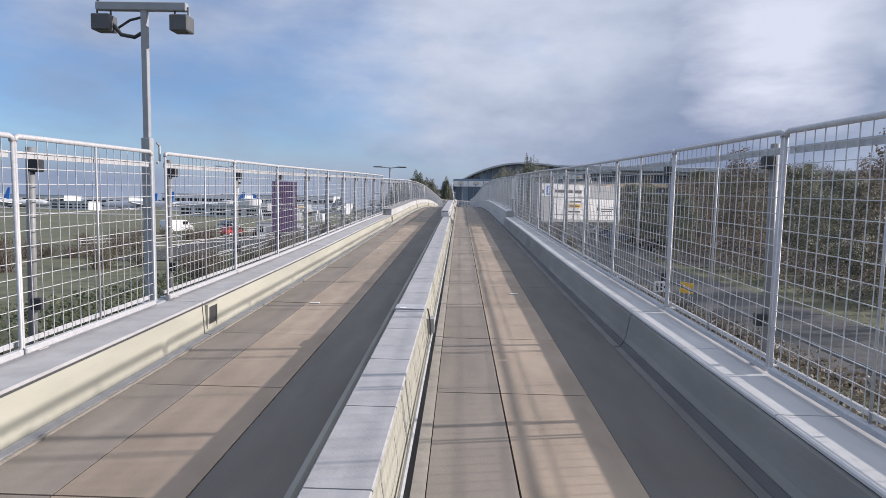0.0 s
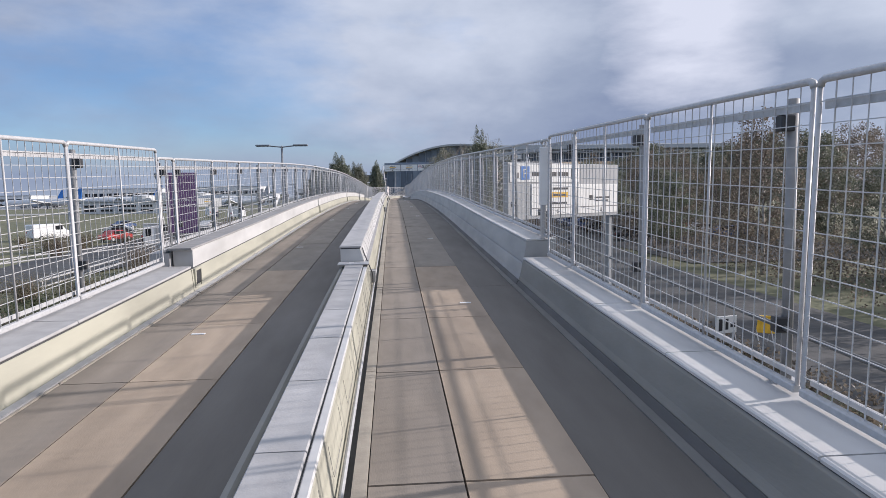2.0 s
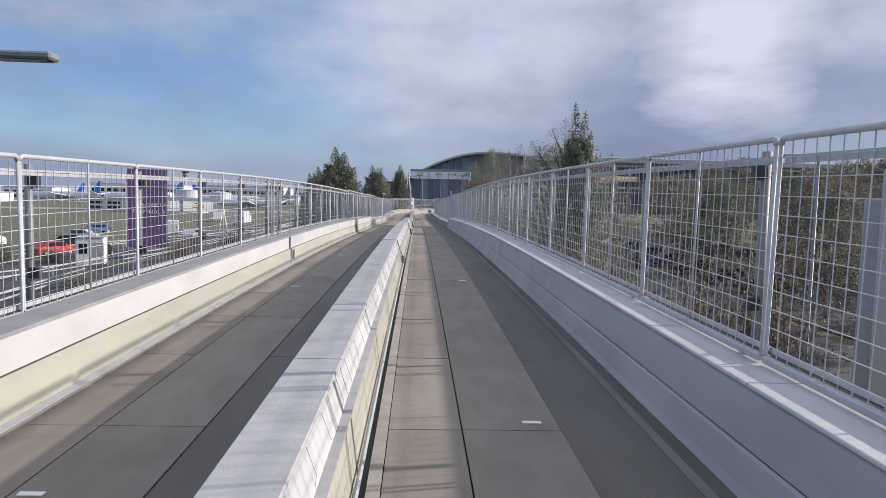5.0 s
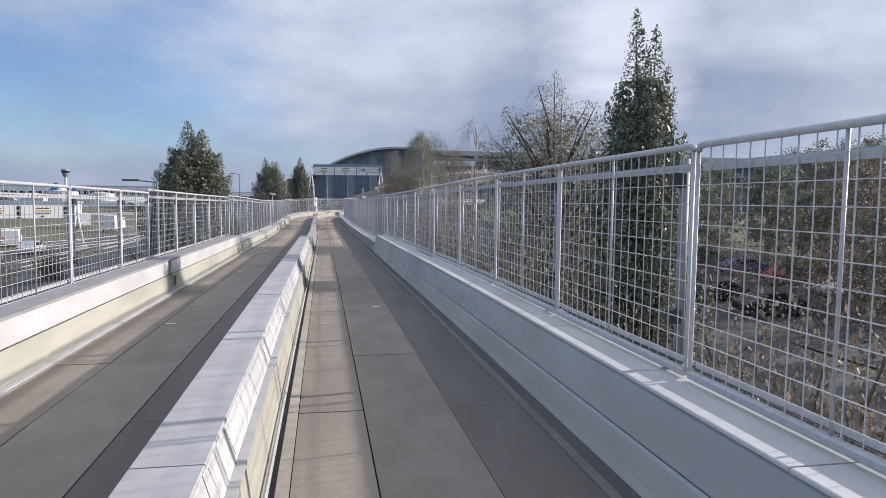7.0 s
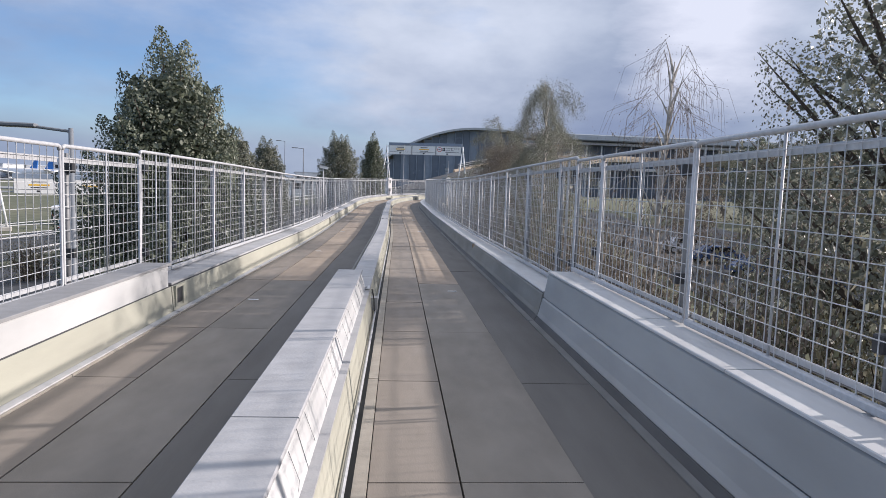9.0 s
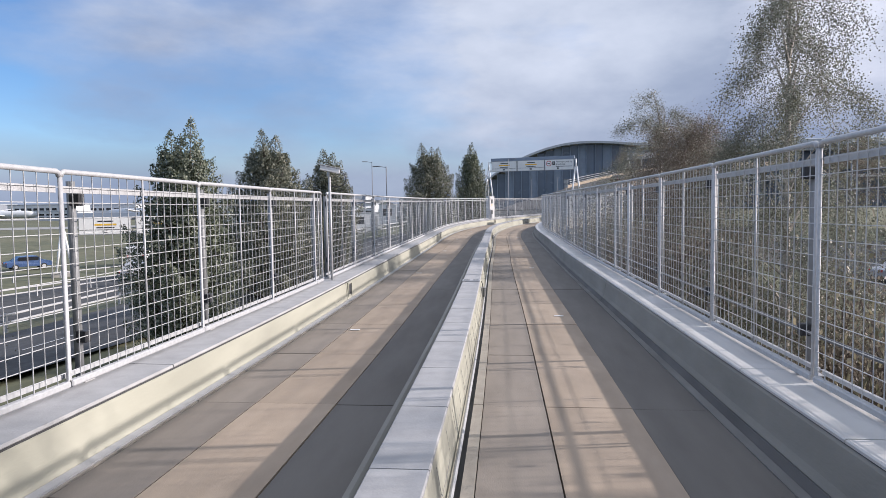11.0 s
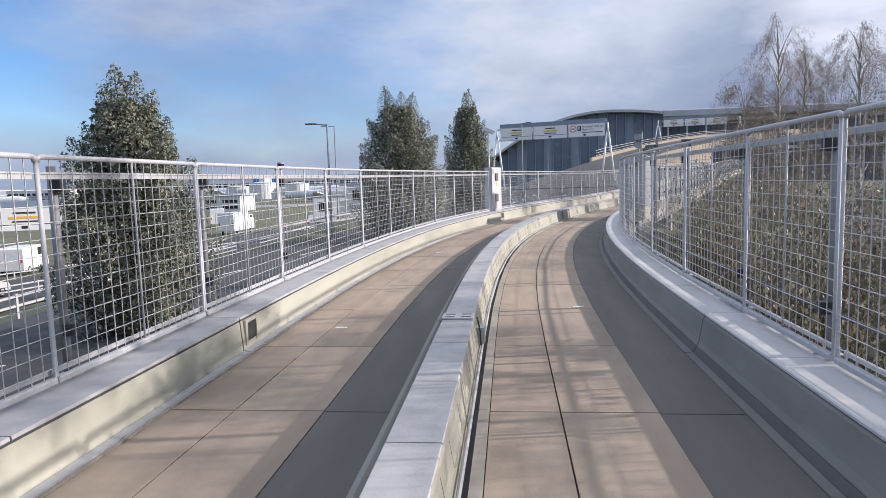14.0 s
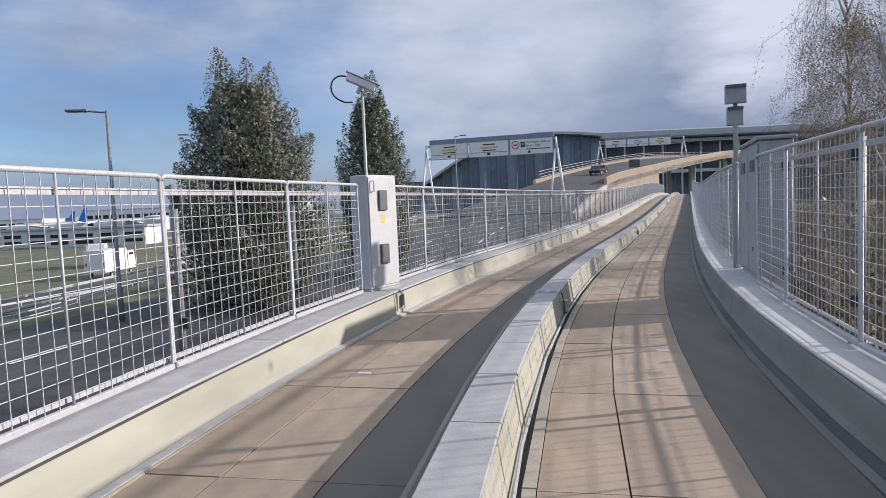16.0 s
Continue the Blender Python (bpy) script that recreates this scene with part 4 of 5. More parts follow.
ROOF = material("pale metal roof", (0.44, 0.47, 0.50), 0.5, 0.2, vary=0.08, scale=0.3, dirt_amount=0.25, dirt_scale=0.05, bump=0)
SANDSTONE = material("buff concrete wall", (0.28, 0.23, 0.175), 0.85, dirt=(0.17, 0.145, 0.115), dirt_amount=0.5, dirt_scale=0.3, scale=1.5)
CABINETGREY = material("pale grey cabinet paint", (0.52, 0.52, 0.53), 0.45, vary=0.05, scale=5, dirt_amount=0.25, dirt_scale=2, bump=0.02)
RUBBER = material("black rubber", (0.02, 0.02, 0.02), 0.85, bump=0)
LENSGLASS = material("dark lens glass", (0.02, 0.022, 0.026), 0.1, bump=0)


def text_part(name, words, height, mat, parent, m, label=""):
    """Flat lettering in the built-in font, standing in its x-z plane, facing -y."""
    cu = bpy.data.curves.new(name, 'FONT')
    cu.body, cu.size, cu.extrude = words, height * 1.4, 0.004
    tmp = bpy.data.objects.new(name, cu)
    scene.collection.objects.link(tmp)
    dg = bpy.context.evaluated_depsgraph_get()
    me = bpy.data.meshes.new_from_object(tmp.evaluated_get(dg))
    bpy.data.objects.remove(tmp)
    me.materials.clear()
    me.materials.append(mat)
    ob = new(name, me)
    ob.parent = parent
    ob.matrix_local = m @ Matrix.Rotation(math.pi / 2, 4, 'X')
    if label:
        ob["label"] = label
    return ob


def slab_part(name, x0, x1, y0, y1, z0, z1, mat, parent, bevel=0.0, label=""):
    bm = bmesh.new()
    add_box(bm, x0, x1, y0, y1, z0, z1, bevel)
    return part(name, bm, mat, parent, label)


def bars(name, parent, mat, rows, y, thick=0.01):
    """Unreadable lines of print as plain bars: rows of x0, x1, z0, z1."""
    for x0, x1, z0, z1 in rows:
        slab_part(name, x0, x1, y - thick, y, z0, z1, mat, parent)


# ---------------------------------------------------------------- along the guideway
def marker_studs():
    bm = bmesh.new()
    add_box(bm, -0.06, 0.06, -0.018, 0.018, 0, 0.008, 0.002)
    ob = finish("marker_plate", bm, WHITEPAINT)
    tagged(ob, "small white marker plate set on the slab", "marker plate", "marker plates on the lanes")
    one = True
    for off, s0 in ((1.27, 0.7), (-1.24, -0.3)):
        for i in range(26):
            m = stand(s0 + i * 6.43, off, 0.001)
            if one:
                ob.matrix_world, one = m, False
            else:
                copy_thing(ob, m)


marker_studs()


def flood(parent, m):
    """A box lamp with visor and yoke."""
    bm = bmesh.new()
    add_box(bm, -0.08, 0.08, -0.08, 0.08, -0.16, -0.02, 0.01)
    b = part("lamp_box", bm, DARKGREY, parent)
    b.matrix_local = m
    bm = bmesh.new()
    add_box(bm, -0.068, 0.068, 0.081, 0.086, -0.148, -0.032)
    part("glass", bm, LENSGLASS, b)
    bm = bmesh.new()
    add_tube(bm, [(-.06, 0, -.02), (-.06, 0, .05), (.06, 0, .05), (.06, 0, -.02)], .01, 6)
    part("yoke", bm, DARKGREY, b)


def detector_mast():
    """Square mast at the kerb with a crossbar, two box detectors and a cable."""
    t = empty("detector_mast", stand(4.15, -2.30, 0.33))
    slab_part("post", -0.04, 0.04, -0.04, 0.04, 0, 1.50, GREYPAINT, t, .006)
    slab_part("upper_post", -0.026, 0.026, -0.026, 0.026, 1.50, 2.66, GREYPAINT, t, .004)
    slab_part("crossbar", -0.42, 0.38, -0.035, 0.035, 2.60, 2.67, GREYPAINT, t, .006)
    slab_part("base_plate", -0.09, 0.09, -0.09, 0.09, 0, .02, GREYPAINT, t)
    for x in (-.36, .33):
        flood(t, Matrix.Translation((x, 0, 2.58)))
    bm = bmesh.new()
    add_tube(bm, [(-.30, 0, 2.50), (-.22, .02, 2.40), (-.10, .02, 2.38), (-.03, .02, 2.42)], .018, 6)
    add_tube(bm, [(-.03, .04, 2.56), (-.15, .04, 2.53), (-.26, .04, 2.46)], .012, 6)
    add_tube(bm, [(-.40, 0, 2.66), (-.46, 0, 2.80), (-.56, 0, 2.90)], .012, 6)
    part("cable", bm, BLACK, t)
    bm = bmesh.new()
    add_tube(bm, [(.05, .07, 1.28), (.05, .12, 1.30), (.05, .12, 1.44), (.05, .07, 1.46)], .01, 6)
    part("handle", bm, STEEL, t)
    tagged(t, "grey square steel mast with two dark box detectors", "detector mast")


detector_mast()


def cctv_head(parent, m, cable=True):
    bm = bmesh.new()
    add_box(bm, -0.055, 0.055, -0.20, 0.22, -0.05, 0.055, 0.012)
    h = part("camera_housing", bm, WHITEPAINT, parent)
    h.matrix_local = m
    slab_part("sunshield", -0.068, 0.068, -0.24, 0.25, 0.060, 0.070, WHITEPAINT, h)
    slab_part("front_glass", -0.045, 0.045, -0.206, -0.201, -0.04, 0.045, LENSGLASS, h)
    bm = bmesh.new()
    add_tube(bm, [(0, 0, -.15), (0, 0, -.05)], .03, 8)
    part("pan_head", bm, STEEL, h)
    if cable:
        bm = bmesh.new()
        add_tube(bm, [(0, .21 + .19 * math.sin(math.pi * q / 12) * (1 - .02 * q), -.165 + .165 * math.cos(math.pi * q / 12)) for q in range(13)] + [(0, .12, -.335), (0, .02, -.29)], .011, 8)
        part("cable", bm, BLACK, h, "looped black cable")


def cctv_pole(s, off, h0, h1, turn, label, size=.74, tilt=-12):
    t = empty("cctv_pole", Matrix.Translation(at(s, off, h0)) @ Matrix.Rotation(-along(s)[2], 4, 'Z'))
    bm = bmesh.new()
    add_tube(bm, [(0, 0, 0), (0, 0, h1 - h0 - .11)], .02, 8)
    part("pole", bm, STEEL, t, smooth=True)
    cctv_head(t, Matrix.Translation((0, 0, h1 - h0)) @ Matrix.Scale(size, 4) @ Matrix.Rotation(turn, 4, 'Z') @ Matrix.Rotation(radians(tilt), 4, 'X'))
    tagged(t, label, "camera pole")


cctv_pole(85.65, -2.12, 0.33, 2.06, radians(-75), "white surveillance camera on a slim steel pole")


def cabinet():
    """Tall control cabinet at the kerb with a camera pole behind it."""
    t = empty("control_cabinet", Matrix.Translation(at(118.3, -2.24, 0.33)) @ Matrix.Rotation(-along(118.3)[2] - radians(17), 4, 'Z'))
    slab_part("body", -.13, .15, -.30, .30, 0.02, 1.50, CABINETGREY, t, .012)
    d = slab_part("door", .152, .166, -.28, .28, .06, 1.47, CABINETGREY, t, .005, "pale grey steel door facing the track")
    for z in (1.17, .47):
        slab_part("louvre", .167, .195, -.10, .06, z - .13, z + .13, DARKGREY, d, .006, "dark sloping vent hood")
    slab_part("label", .167, .169, -.06, .02, .88, .98, SIGNYELLOW, d, 0, "small yellow warning label")
    bm = bmesh.new()
    add_tube(bm, [(.166, -.22, 1.28), (.205, -.22, 1.28), (.205, -.22, 1.42), (.166, -.22, 1.42)], .009, 6)
    part("handle", bm, STEEL, d)
    slab_part("plinth", -.14, .16, -.31, .31, -.02, .02, CONCRETE, t)
    tagged(t, "tall pale grey steel control cabinet on the kerb", "cabinet")


cabinet()
cctv_pole(118.65, -2.48, 0.33, 3.12, radians(115), "surveillance camera with looped cable on a tall pole", 1.0, 24)


def box_pole():
    t = empty("detector_pole", Matrix.Translation(at(120.35, 2.42, 0.33)) @ Matrix.Rotation(-along(120.35)[2], 4, 'Z'))
    slab_part("post", -.05, .05, -.05, .05, 0, 1.55, GREYPAINT, t, .006)
    slab_part("upper_post", -.028, .028, -.028, .028, 1.55, 2.4, GREYPAINT, t, .004)
    for z, w, y in ((2.43, .14, -.08), (2.14, .11, .02)):
        b = slab_part("box", -w, w, y - .05, y + .06, z - .13, z + .13, GREYPAINT, t, .012)
        slab_part("visor", -w * .9, w * .9, y - .075, y - .051, z + .08, z + .12, DARKGREY, b)
    tagged(t, "grey post with two box detectors beside the fence", "detector pole")


box_pole()


def equipment_cabinet():
    """Wide grey cabinet let into the fence line, standing on a bracket outside the kerb."""
    t = empty("equipment_cabinet", Matrix.Translation(at(119.35, 2.62, 0.34)) @ Matrix.Rotation(-along(119.35)[2], 4, 'Z'))
    slab_part("body", -.16, .20, -.78, .78, .05, 1.64, GREYPAINT, t, .012)
    slab_part("roof", -.19, .23, -.81, .81, 1.645, 1.69, GREYPAINT, t, .012)
    slab_part("plinth", -.15, .19, -.76, .76, -.40, .045, CONCRETE, t)
    for y0, y1 in ((-.75, -.01), (.01, .75)):
        d = slab_part("door", -.178, -.162, y0, y1, .10, 1.60, GREYPAINT, t, .004)
        slab_part("vent", -.186, -.179, y0 + .2, y1 - .2, 1.30, 1.44, DARKGREY, d)
        slab_part("handle", -.196, -.179, (y1 - .09 if y0 < -.1 else y0 + .06), (y1 - .06 if y0 < -.1 else y0 + .09), .78, .94, STEEL, d)
    tagged(t, "wide grey steel equipment cabinet in the fence line", "cabinet")


equipment_cabinet()
t = empty("marker_board", stand(21.0, 2.36, 0.56))
slab_part("board", -.05, .05, -.012, .012, .42, 1.12, WHITEPAINT, t, .004)
slab_part("post", -.02, .02, .013, .05, 0, 1.15, STEEL, t)
tagged(t, "narrow white marker board on a fence post", "marker board")
# added bar outside the road-side fence, there to cast a shadow stripe on the lanes
for s in range(-12, 200, 8):
    bm = bmesh.new()
    add_tube(bm, [at(s + .02, 2.47, .62), at(s + 4, 2.47, .62), at(s + 7.98, 2.47, .62)], .013, 8)
    tagged(finish("service_pipe", bm, DARKGREY, smooth=True), "thin dark bar added behind the fence to cast a shadow stripe", "pipe", "service pipes behind the fence")


# ---------------------------------------------------------------- lamps
def street_lamp(x, y, top, reach, twin=False, turn=0.0, label=""):
    gz = ground_z(x, y)
    h = top - gz
    t = empty("street_lamp", Matrix.Translation((x, y, gz)) @ Matrix.Rotation(turn, 4, 'Z'))
    bm = bmesh.new()
    add_tube(bm, [(0, 0, 0), (0, 0, 1.0), (0, 0, 1.05), (0, 0, h)], .1, 10, [.085, .085, .06, .042])
    part("column", bm, LAMPGREY, t, smooth=True)
    for sd in ((-1, 1) if twin else (-1,)):
        bm = bmesh.new()
        add_tube(bm, [(0, 0, h - .06), (sd * reach * .55, 0, h + .0)], .028, 8)
        part("arm", bm, LAMPGREY, t)
        bm = bmesh.new()
        x0, x1 = sorted((sd * reach * .5, sd * (reach * .5 + .62)))
        add_box(bm, x0, x1, -.10, .10, h - .02, h + .055, .02)
        ln = part("lantern", bm, LAMPGREY, t)
        slab_part("lens", x0 + .06, x1 - .06, -.08, .08, h - .028, h - .021, LENSGLASS, ln)
    tagged(t, label or ("grey steel street lamp with two flat lanterns" if twin else "grey steel street lamp with a flat lantern"), "street lamp", "street lamps along the road")


street_lamp(-4.25, 42.0, 4.25, 1.0, True)
street_lamp(-5.45, 74.8, 3.85, 1.1, turn=.15)
street_lamp(-8.9, 76.5, 3.3, 1.0, turn=.2)
street_lamp(-9.1, 128.8, 6.25, 1.0, turn=.1)
street_lamp(-14.5, 149.4, 8.1, 1.0, turn=.3)
street_lamp(1.3, 168.0, 9.4, .9, turn=2.8)
for x, y, top in ((-22, 60, 5.2), (-19, 22, 3.4), (14, 12, 4.6), (12.3, 54, 4.6), (22, 118, 5.6), (14, 238, 9.5), (7, 226, 9.0)):
    street_lamp(x, y, top, .9, True, rng.uniform(0, 3))


# ---------------------------------------------------------------- sign gantries
def a_leg(parent, x, foot, top, spread=1.5, back=0.0):
    """An inverted V of two round white legs with a mast above."""
    for d in (-1, 1):
        bm = bmesh.new()
        add_tube(bm, [(x + d * spread, 0, foot), (x + d * .1, 0, top - .25)], .11, 10)
        part("leg", bm, WHITEPAINT, parent, smooth=True)
    bm = bmesh.new()
    add_tube(bm, [(x, 0, top - .35), (x, 0, top + .9)], .12, 10, [.15, .09])
    part("leg_head", bm, WHITEPAINT, parent, smooth=True)
    slab_part("footing", x - spread - .4, x + spread + .4, -.5, .5, foot - .5, foot, CONCRETE, parent, .05)


def gantry(p0, p1, beam_z, foot_z, panels, label, spread=0.9):
    a, b = Vector((*p0, 0)), Vector((*p1, 0))
    d = (b - a).normalized()
    t = empty("sign_gantry", Matrix.Translation((a.x, a.y, 0)) @ Matrix.Rotation(math.atan2(d.y, d.x), 4, 'Z'))
    L = (b - a).length
    for z in (beam_z + .55, beam_z - .75):
        bm = bmesh.new()
        add_tube(bm, [(0, .12, z), (L, .12, z)], .09, 8)
        part("beam", bm, GREYPAINT, t)
    a_leg(t, -.15, foot_z, beam_z - .2, spread)
    a_leg(t, L + .15, foot_z, beam_z - .2, spread)
    slab_part("header_beam", panels[0][0] - .1, panels[-1][1] + .1, -.05, .3, beam_z + .73, beam_z + 1.2, CLADDING, t, .02, "slate blue header beam")
    for x0, x1, kind in panels:
        pn = slab_part("sign_panel", x0, x1, -.08, 0, beam_z - .95, beam_z + .72, SIGNGREY, t, .02)
        slab_part("sign_face", x0 + .06, x1 - .06, -.092, -.082, beam_z - .88, beam_z + .65, SIGNWHITE, pn)
        w = x1 - x0
        if kind == 'pick':
            bm = bmesh.new()
            bmesh.ops.create_circle(bm, cap_ends=True, segments=24, radius=.42, matrix=Matrix.Translation((x0 + .62, -.098, beam_z + .1)) @ Matrix.Rotation(math.pi / 2, 4, 'X'))
            part("red_ring", bm, SIGNRED, pn)
            bm = bmesh.new()
            bmesh.ops.create_circle(bm, cap_ends=True, segments=24, radius=.33, matrix=Matrix.Translation((x0 + .62, -.103, beam_z + .1)) @ Matrix.Rotation(math.pi / 2, 4, 'X'))
            part("ring_centre", bm, SIGNWHITE, pn)
            bars("print_bar", pn, SIGNBLACK, [(x0 + .42, x0 + .82, beam_z + .04, beam_z + .16)], -.104)
            slab_part("parking_square", x0 + 1.15, x0 + 1.6, -.1, -.093, beam_z - .15, beam_z + .4, SIGNBLACK, pn)
            text_part("lettering", "P", .34, SIGNWHITE, pn, Matrix.Translation((x0 + 1.24, -.108, beam_z - .04)))
            text_part("lettering", "Passenger pick up", .25, SIGNBLACK, pn, Matrix.Translation((x0 + 1.72, -.1, beam_z + .22)))
            text_part("lettering", "Short stay", .25, SIGNBLACK, pn, Matrix.Translation((x0 + 1.72, -.1, beam_z - .14)))
            bars("print_bar", pn, SIGNBLACK, [(x0 + 1.72, x1 - .3, beam_z - .42, beam_z - .34), (x0 + w * .42, x0 + w * .48, beam_z - .78, beam_z - .55)], -.1)
        else:
            bars("print_bar", pn, SIGNYELLOW, [(x0 + w * .3, x0 + w * .72, beam_z - .05, beam_z + .12)], -.1)
            bars("print_bar", pn, SIGNBLACK, [(x0 + w * .36, x0 + w * .66, beam_z + .3, beam_z + .42), (x0 + w * .34, x0 + w * .68, beam_z - .3, beam_z - .2), (x0 + w * .46, x0 + w * .54, beam_z - .75, beam_z - .55), (x0 + .1, x1 - .1, beam_z - .48, beam_z - .44)], -.1)
    tagged(t, label, "sign gantry", "sign gantries over the roads")


gantry((-1.6, 180.5), (11.6, 177.0), 9.2, 2.0, [(.35, 4.5, 'b'), (4.6, 8.9, 'b'), (9.0, 13.5, 'pick')], "white road sign gantry on inverted V legs")
gantry((33.9, 252.4), (50.6, 249.0), 15.6, 10.6, [(1.0, 5.4, 'b'), (5.6, 10.0, 'b'), (10.2, 14.6, 'b')], "white road sign gantry on the ramp")
gantry((-41.5, 134.0), (-30.8, 139.8), 1.5, -3.0, [(1.2, 5.8, 'b'), (6.2, 10.8, 'b')], "road sign gantry by the airfield", 0.7)


def parking_board():
    """Big grey sign board with white panels above the lower road."""
    a, b = Vector((5.75, 42.0, 0)), Vector((12.45, 46.6, 0))
    d = (b - a).normalized()
    L = (b - a).length
    t = empty("parking_sign_board", Matrix.Translation((a.x, a.y, 0)) @ Matrix.Rotation(math.atan2(d.y, d.x), 4, 'Z'))
    slab_part("board", -.05, L, 0, .25, .78, 3.42, SIGNGREY, t, .02)
    hd = slab_part("header_panel", .05, L * .60, -.03, -.002, 2.52, 3.36, SIGNWHITE, t, .01)
    slab_part("parking_square", .75, 1.32, -.04, -.031, 2.62, 3.24, SIGNBLUE, hd)
    text_part("lettering", "P", .42, SIGNWHITE, hd, Matrix.Translation((.87, -.05, 2.72)))
    bars("print_bar", hd, SIGNBLACK, [(1.5, 2.45, 2.80, 3.00), (2.6, 3.2, 2.80, 3.0), (3.3, 4.05, 2.80, 3.0)], -.031)
    bars("print_bar", hd, SIGNBLACK, [(.2, .36, 2.85, 3.3), (.36, .6, 2.70, 2.95)], -.031)
    slab_part("exit_square", 4.30, L * .585, -.04, -.031, 2.66, 3.2, SIGNBLACK, hd)
    text_part("lettering", "Exit", .22, SIGNWHITE, hd, Matrix.Translation((4.34, -.05, 2.84)))
    for x0, x1, kind in ((1.45, 4.75, 'y'), (4.82, L - .06, 'p')):
        pn = slab_part("lower_panel", x0, x1, -.03, -.002, .95, 2.42, SIGNWHITE, t, .01)
        slab_part("lane_line", x0 + .05, x1 - .05, -.036, -.031, 1.28, 1.31, SIGNBLACK, pn)
        w = x1 - x0
        if kind == 'y':
            slab_part("yellow_patch", x0 + w * .42, x0 + w * .78, -.036, -.031, 1.78, 2.04, SIGNYELLOW, pn)
            bars("print_bar", pn, SIGNBLACK, [(x0 + w * .45, x0 + w * .74, 1.86, 1.95)], -.037)
            bars("print_bar", pn, SIGNBLACK, [(x0 + w * .45, x0 + w * .78, 2.16, 2.26), (x0 + w * .42, x0 + w * .76, 1.46, 1.56)], -.031)
        else:
            slab_part("parking_square", x0 + w * .26, x0 + w * .36, -.036, -.031, 1.62, 1.86, SIGNBLACK, pn)
            bars("print_bar", pn, SIGNBLACK, [(x0 + w * .4, x0 + w * .78, 1.70, 1.78), (x0 + w * .4, x0 + w * .74, 1.55, 1.62)], -.031)
        bm = bmesh.new()
        c = x0 + w * .56
        bm.faces.new([bm.verts.new((c + q[0], -.034, 1.0 + q[1])) for q in ((0, 0), (.11, .11), (.035, .08), (.035, .22), (-.035, .22), (-.035, .08), (-.11, .11))])
        part("arrow", bm, SIGNBLACK, pn)
    for x in (.3, L - .3):
        slab_part("support_post", x - .12, x + .12, .26, .5, ground_z(8, 44) - .1, 3.1, GREYPAINT, t, .02)
    tagged(t, "big grey and white parking direction sign board on posts", "sign board")


parking_board()


def billboard():
    x, y = -29.3, 107.6
    t = empty("billboard", Matrix.Translation((x, y, ground_z(x, y))) @ Matrix.Rotation(radians(18), 4, 'Z'))
    slab_part("panel", -2.05, 2.05, 0, .35, .6, 9.2, PURPLE, t, .03)
    slab_part("edge_trim", -2.16, -2.06, -.05, .3, .6, 9.2, WHITEPAINT, t)
    for xx in (-1.3, 1.3):
        slab_part("post", xx - .12, xx + .12, .36, .6, -.2, 8.9, GREYPAINT, t)
    text_part("lettering", "WELCOME TO", .32, SIGNWHITE, t, Matrix.Translation((-1.1, -.01, 5.15)))
    text_part("lettering", "TERMINAL 5", .44, SIGNWHITE, t, Matrix.Translation((-1.55, -.01, 4.35)))
    tagged(t, "tall purple billboard with white welcome lettering", "billboard")


billboard()
for x, y, mat, lab in ((12.9, 33.7, SIGNYELLOW, "yellow temporary road sign tilted on a frame"), (11.7, 33.9, SIGNWHITE, "white temporary road sign with black symbols")):
    t = empty("road_sign", Matrix.Translation((x, y, ground_z(x, y))) @ Matrix.Rotation(radians(12), 4, 'Z'))
    f = slab_part("face", -.42, .42, -.02, .02, .65, 1.25, mat, t, .02)
    if mat is SIGNYELLOW:
        f.rotation_euler.y = .15
    else:
        bars("symbol_bar", f, SIGNBLACK, [(-.32, -.18, .75, 1.15), (-.05, .06, .78, 1.15), (.15, .34, .85, 1.0)], -.021)
    for d in (-.3, .3):
        bm = bmesh.new()
        add_tube(bm, [(d, -.25, 0), (d, 0, .8), (d, .25, 0)], .02, 6)
        part("leg", bm, STEEL, t)
    tagged(t, lab, "road sign")


# ---------------------------------------------------------------- barriers, vehicles
def barrier_run(pts, gap=6.0, rails=(0.45, 0.8), label="pale galvanised crash barrier beside the road"):
    for a, b in zip(pts, pts[1:]):
        a, b = Vector((*a, 0)), Vector((*b, 0))
        n = max(1, int((b - a).length / gap))
        for i in range(n):
            p, q = a.lerp(b, i / n), a.lerp(b, (i + 1) / n)
            p.z, q.z = ground_z(p.x, p.y), ground_z(q.x, q.y)
            t = empty("crash_barrier", Matrix.Translation(p))
            v = q - p
            for h in rails:
                bm = bmesh.new()
                add_tube(bm, [(0, 0, h), (v.x, v.y, v.z + h)], .055, 6)
                part("rail", bm, STEEL, t)
            for f in (.02, .5):
                slab_part("post", v.x * f - .05, v.x * f + .05, v.y * f - .05, v.y * f + .05, -.1, max(rails) + .1 + v.z * f, STEEL, t)
            tagged(t, label, "crash barrier", "crash barriers by the roads")


barrier_run([(-33, 60), (-24, 97), (-16.5, 120), (-11.5, 136), (-7.5, 150), (-3, 178)])
barrier_run([(-40, 66), (-36, 110), (-30, 140), (-22, 170)], 8.0)
barrier_run([(-19, 50), (-20, 64), (-22, 80)], 8.0)
barrier_run([(-46, 120), (-34, 155), (-26, 190)], 8.0, (.5,))


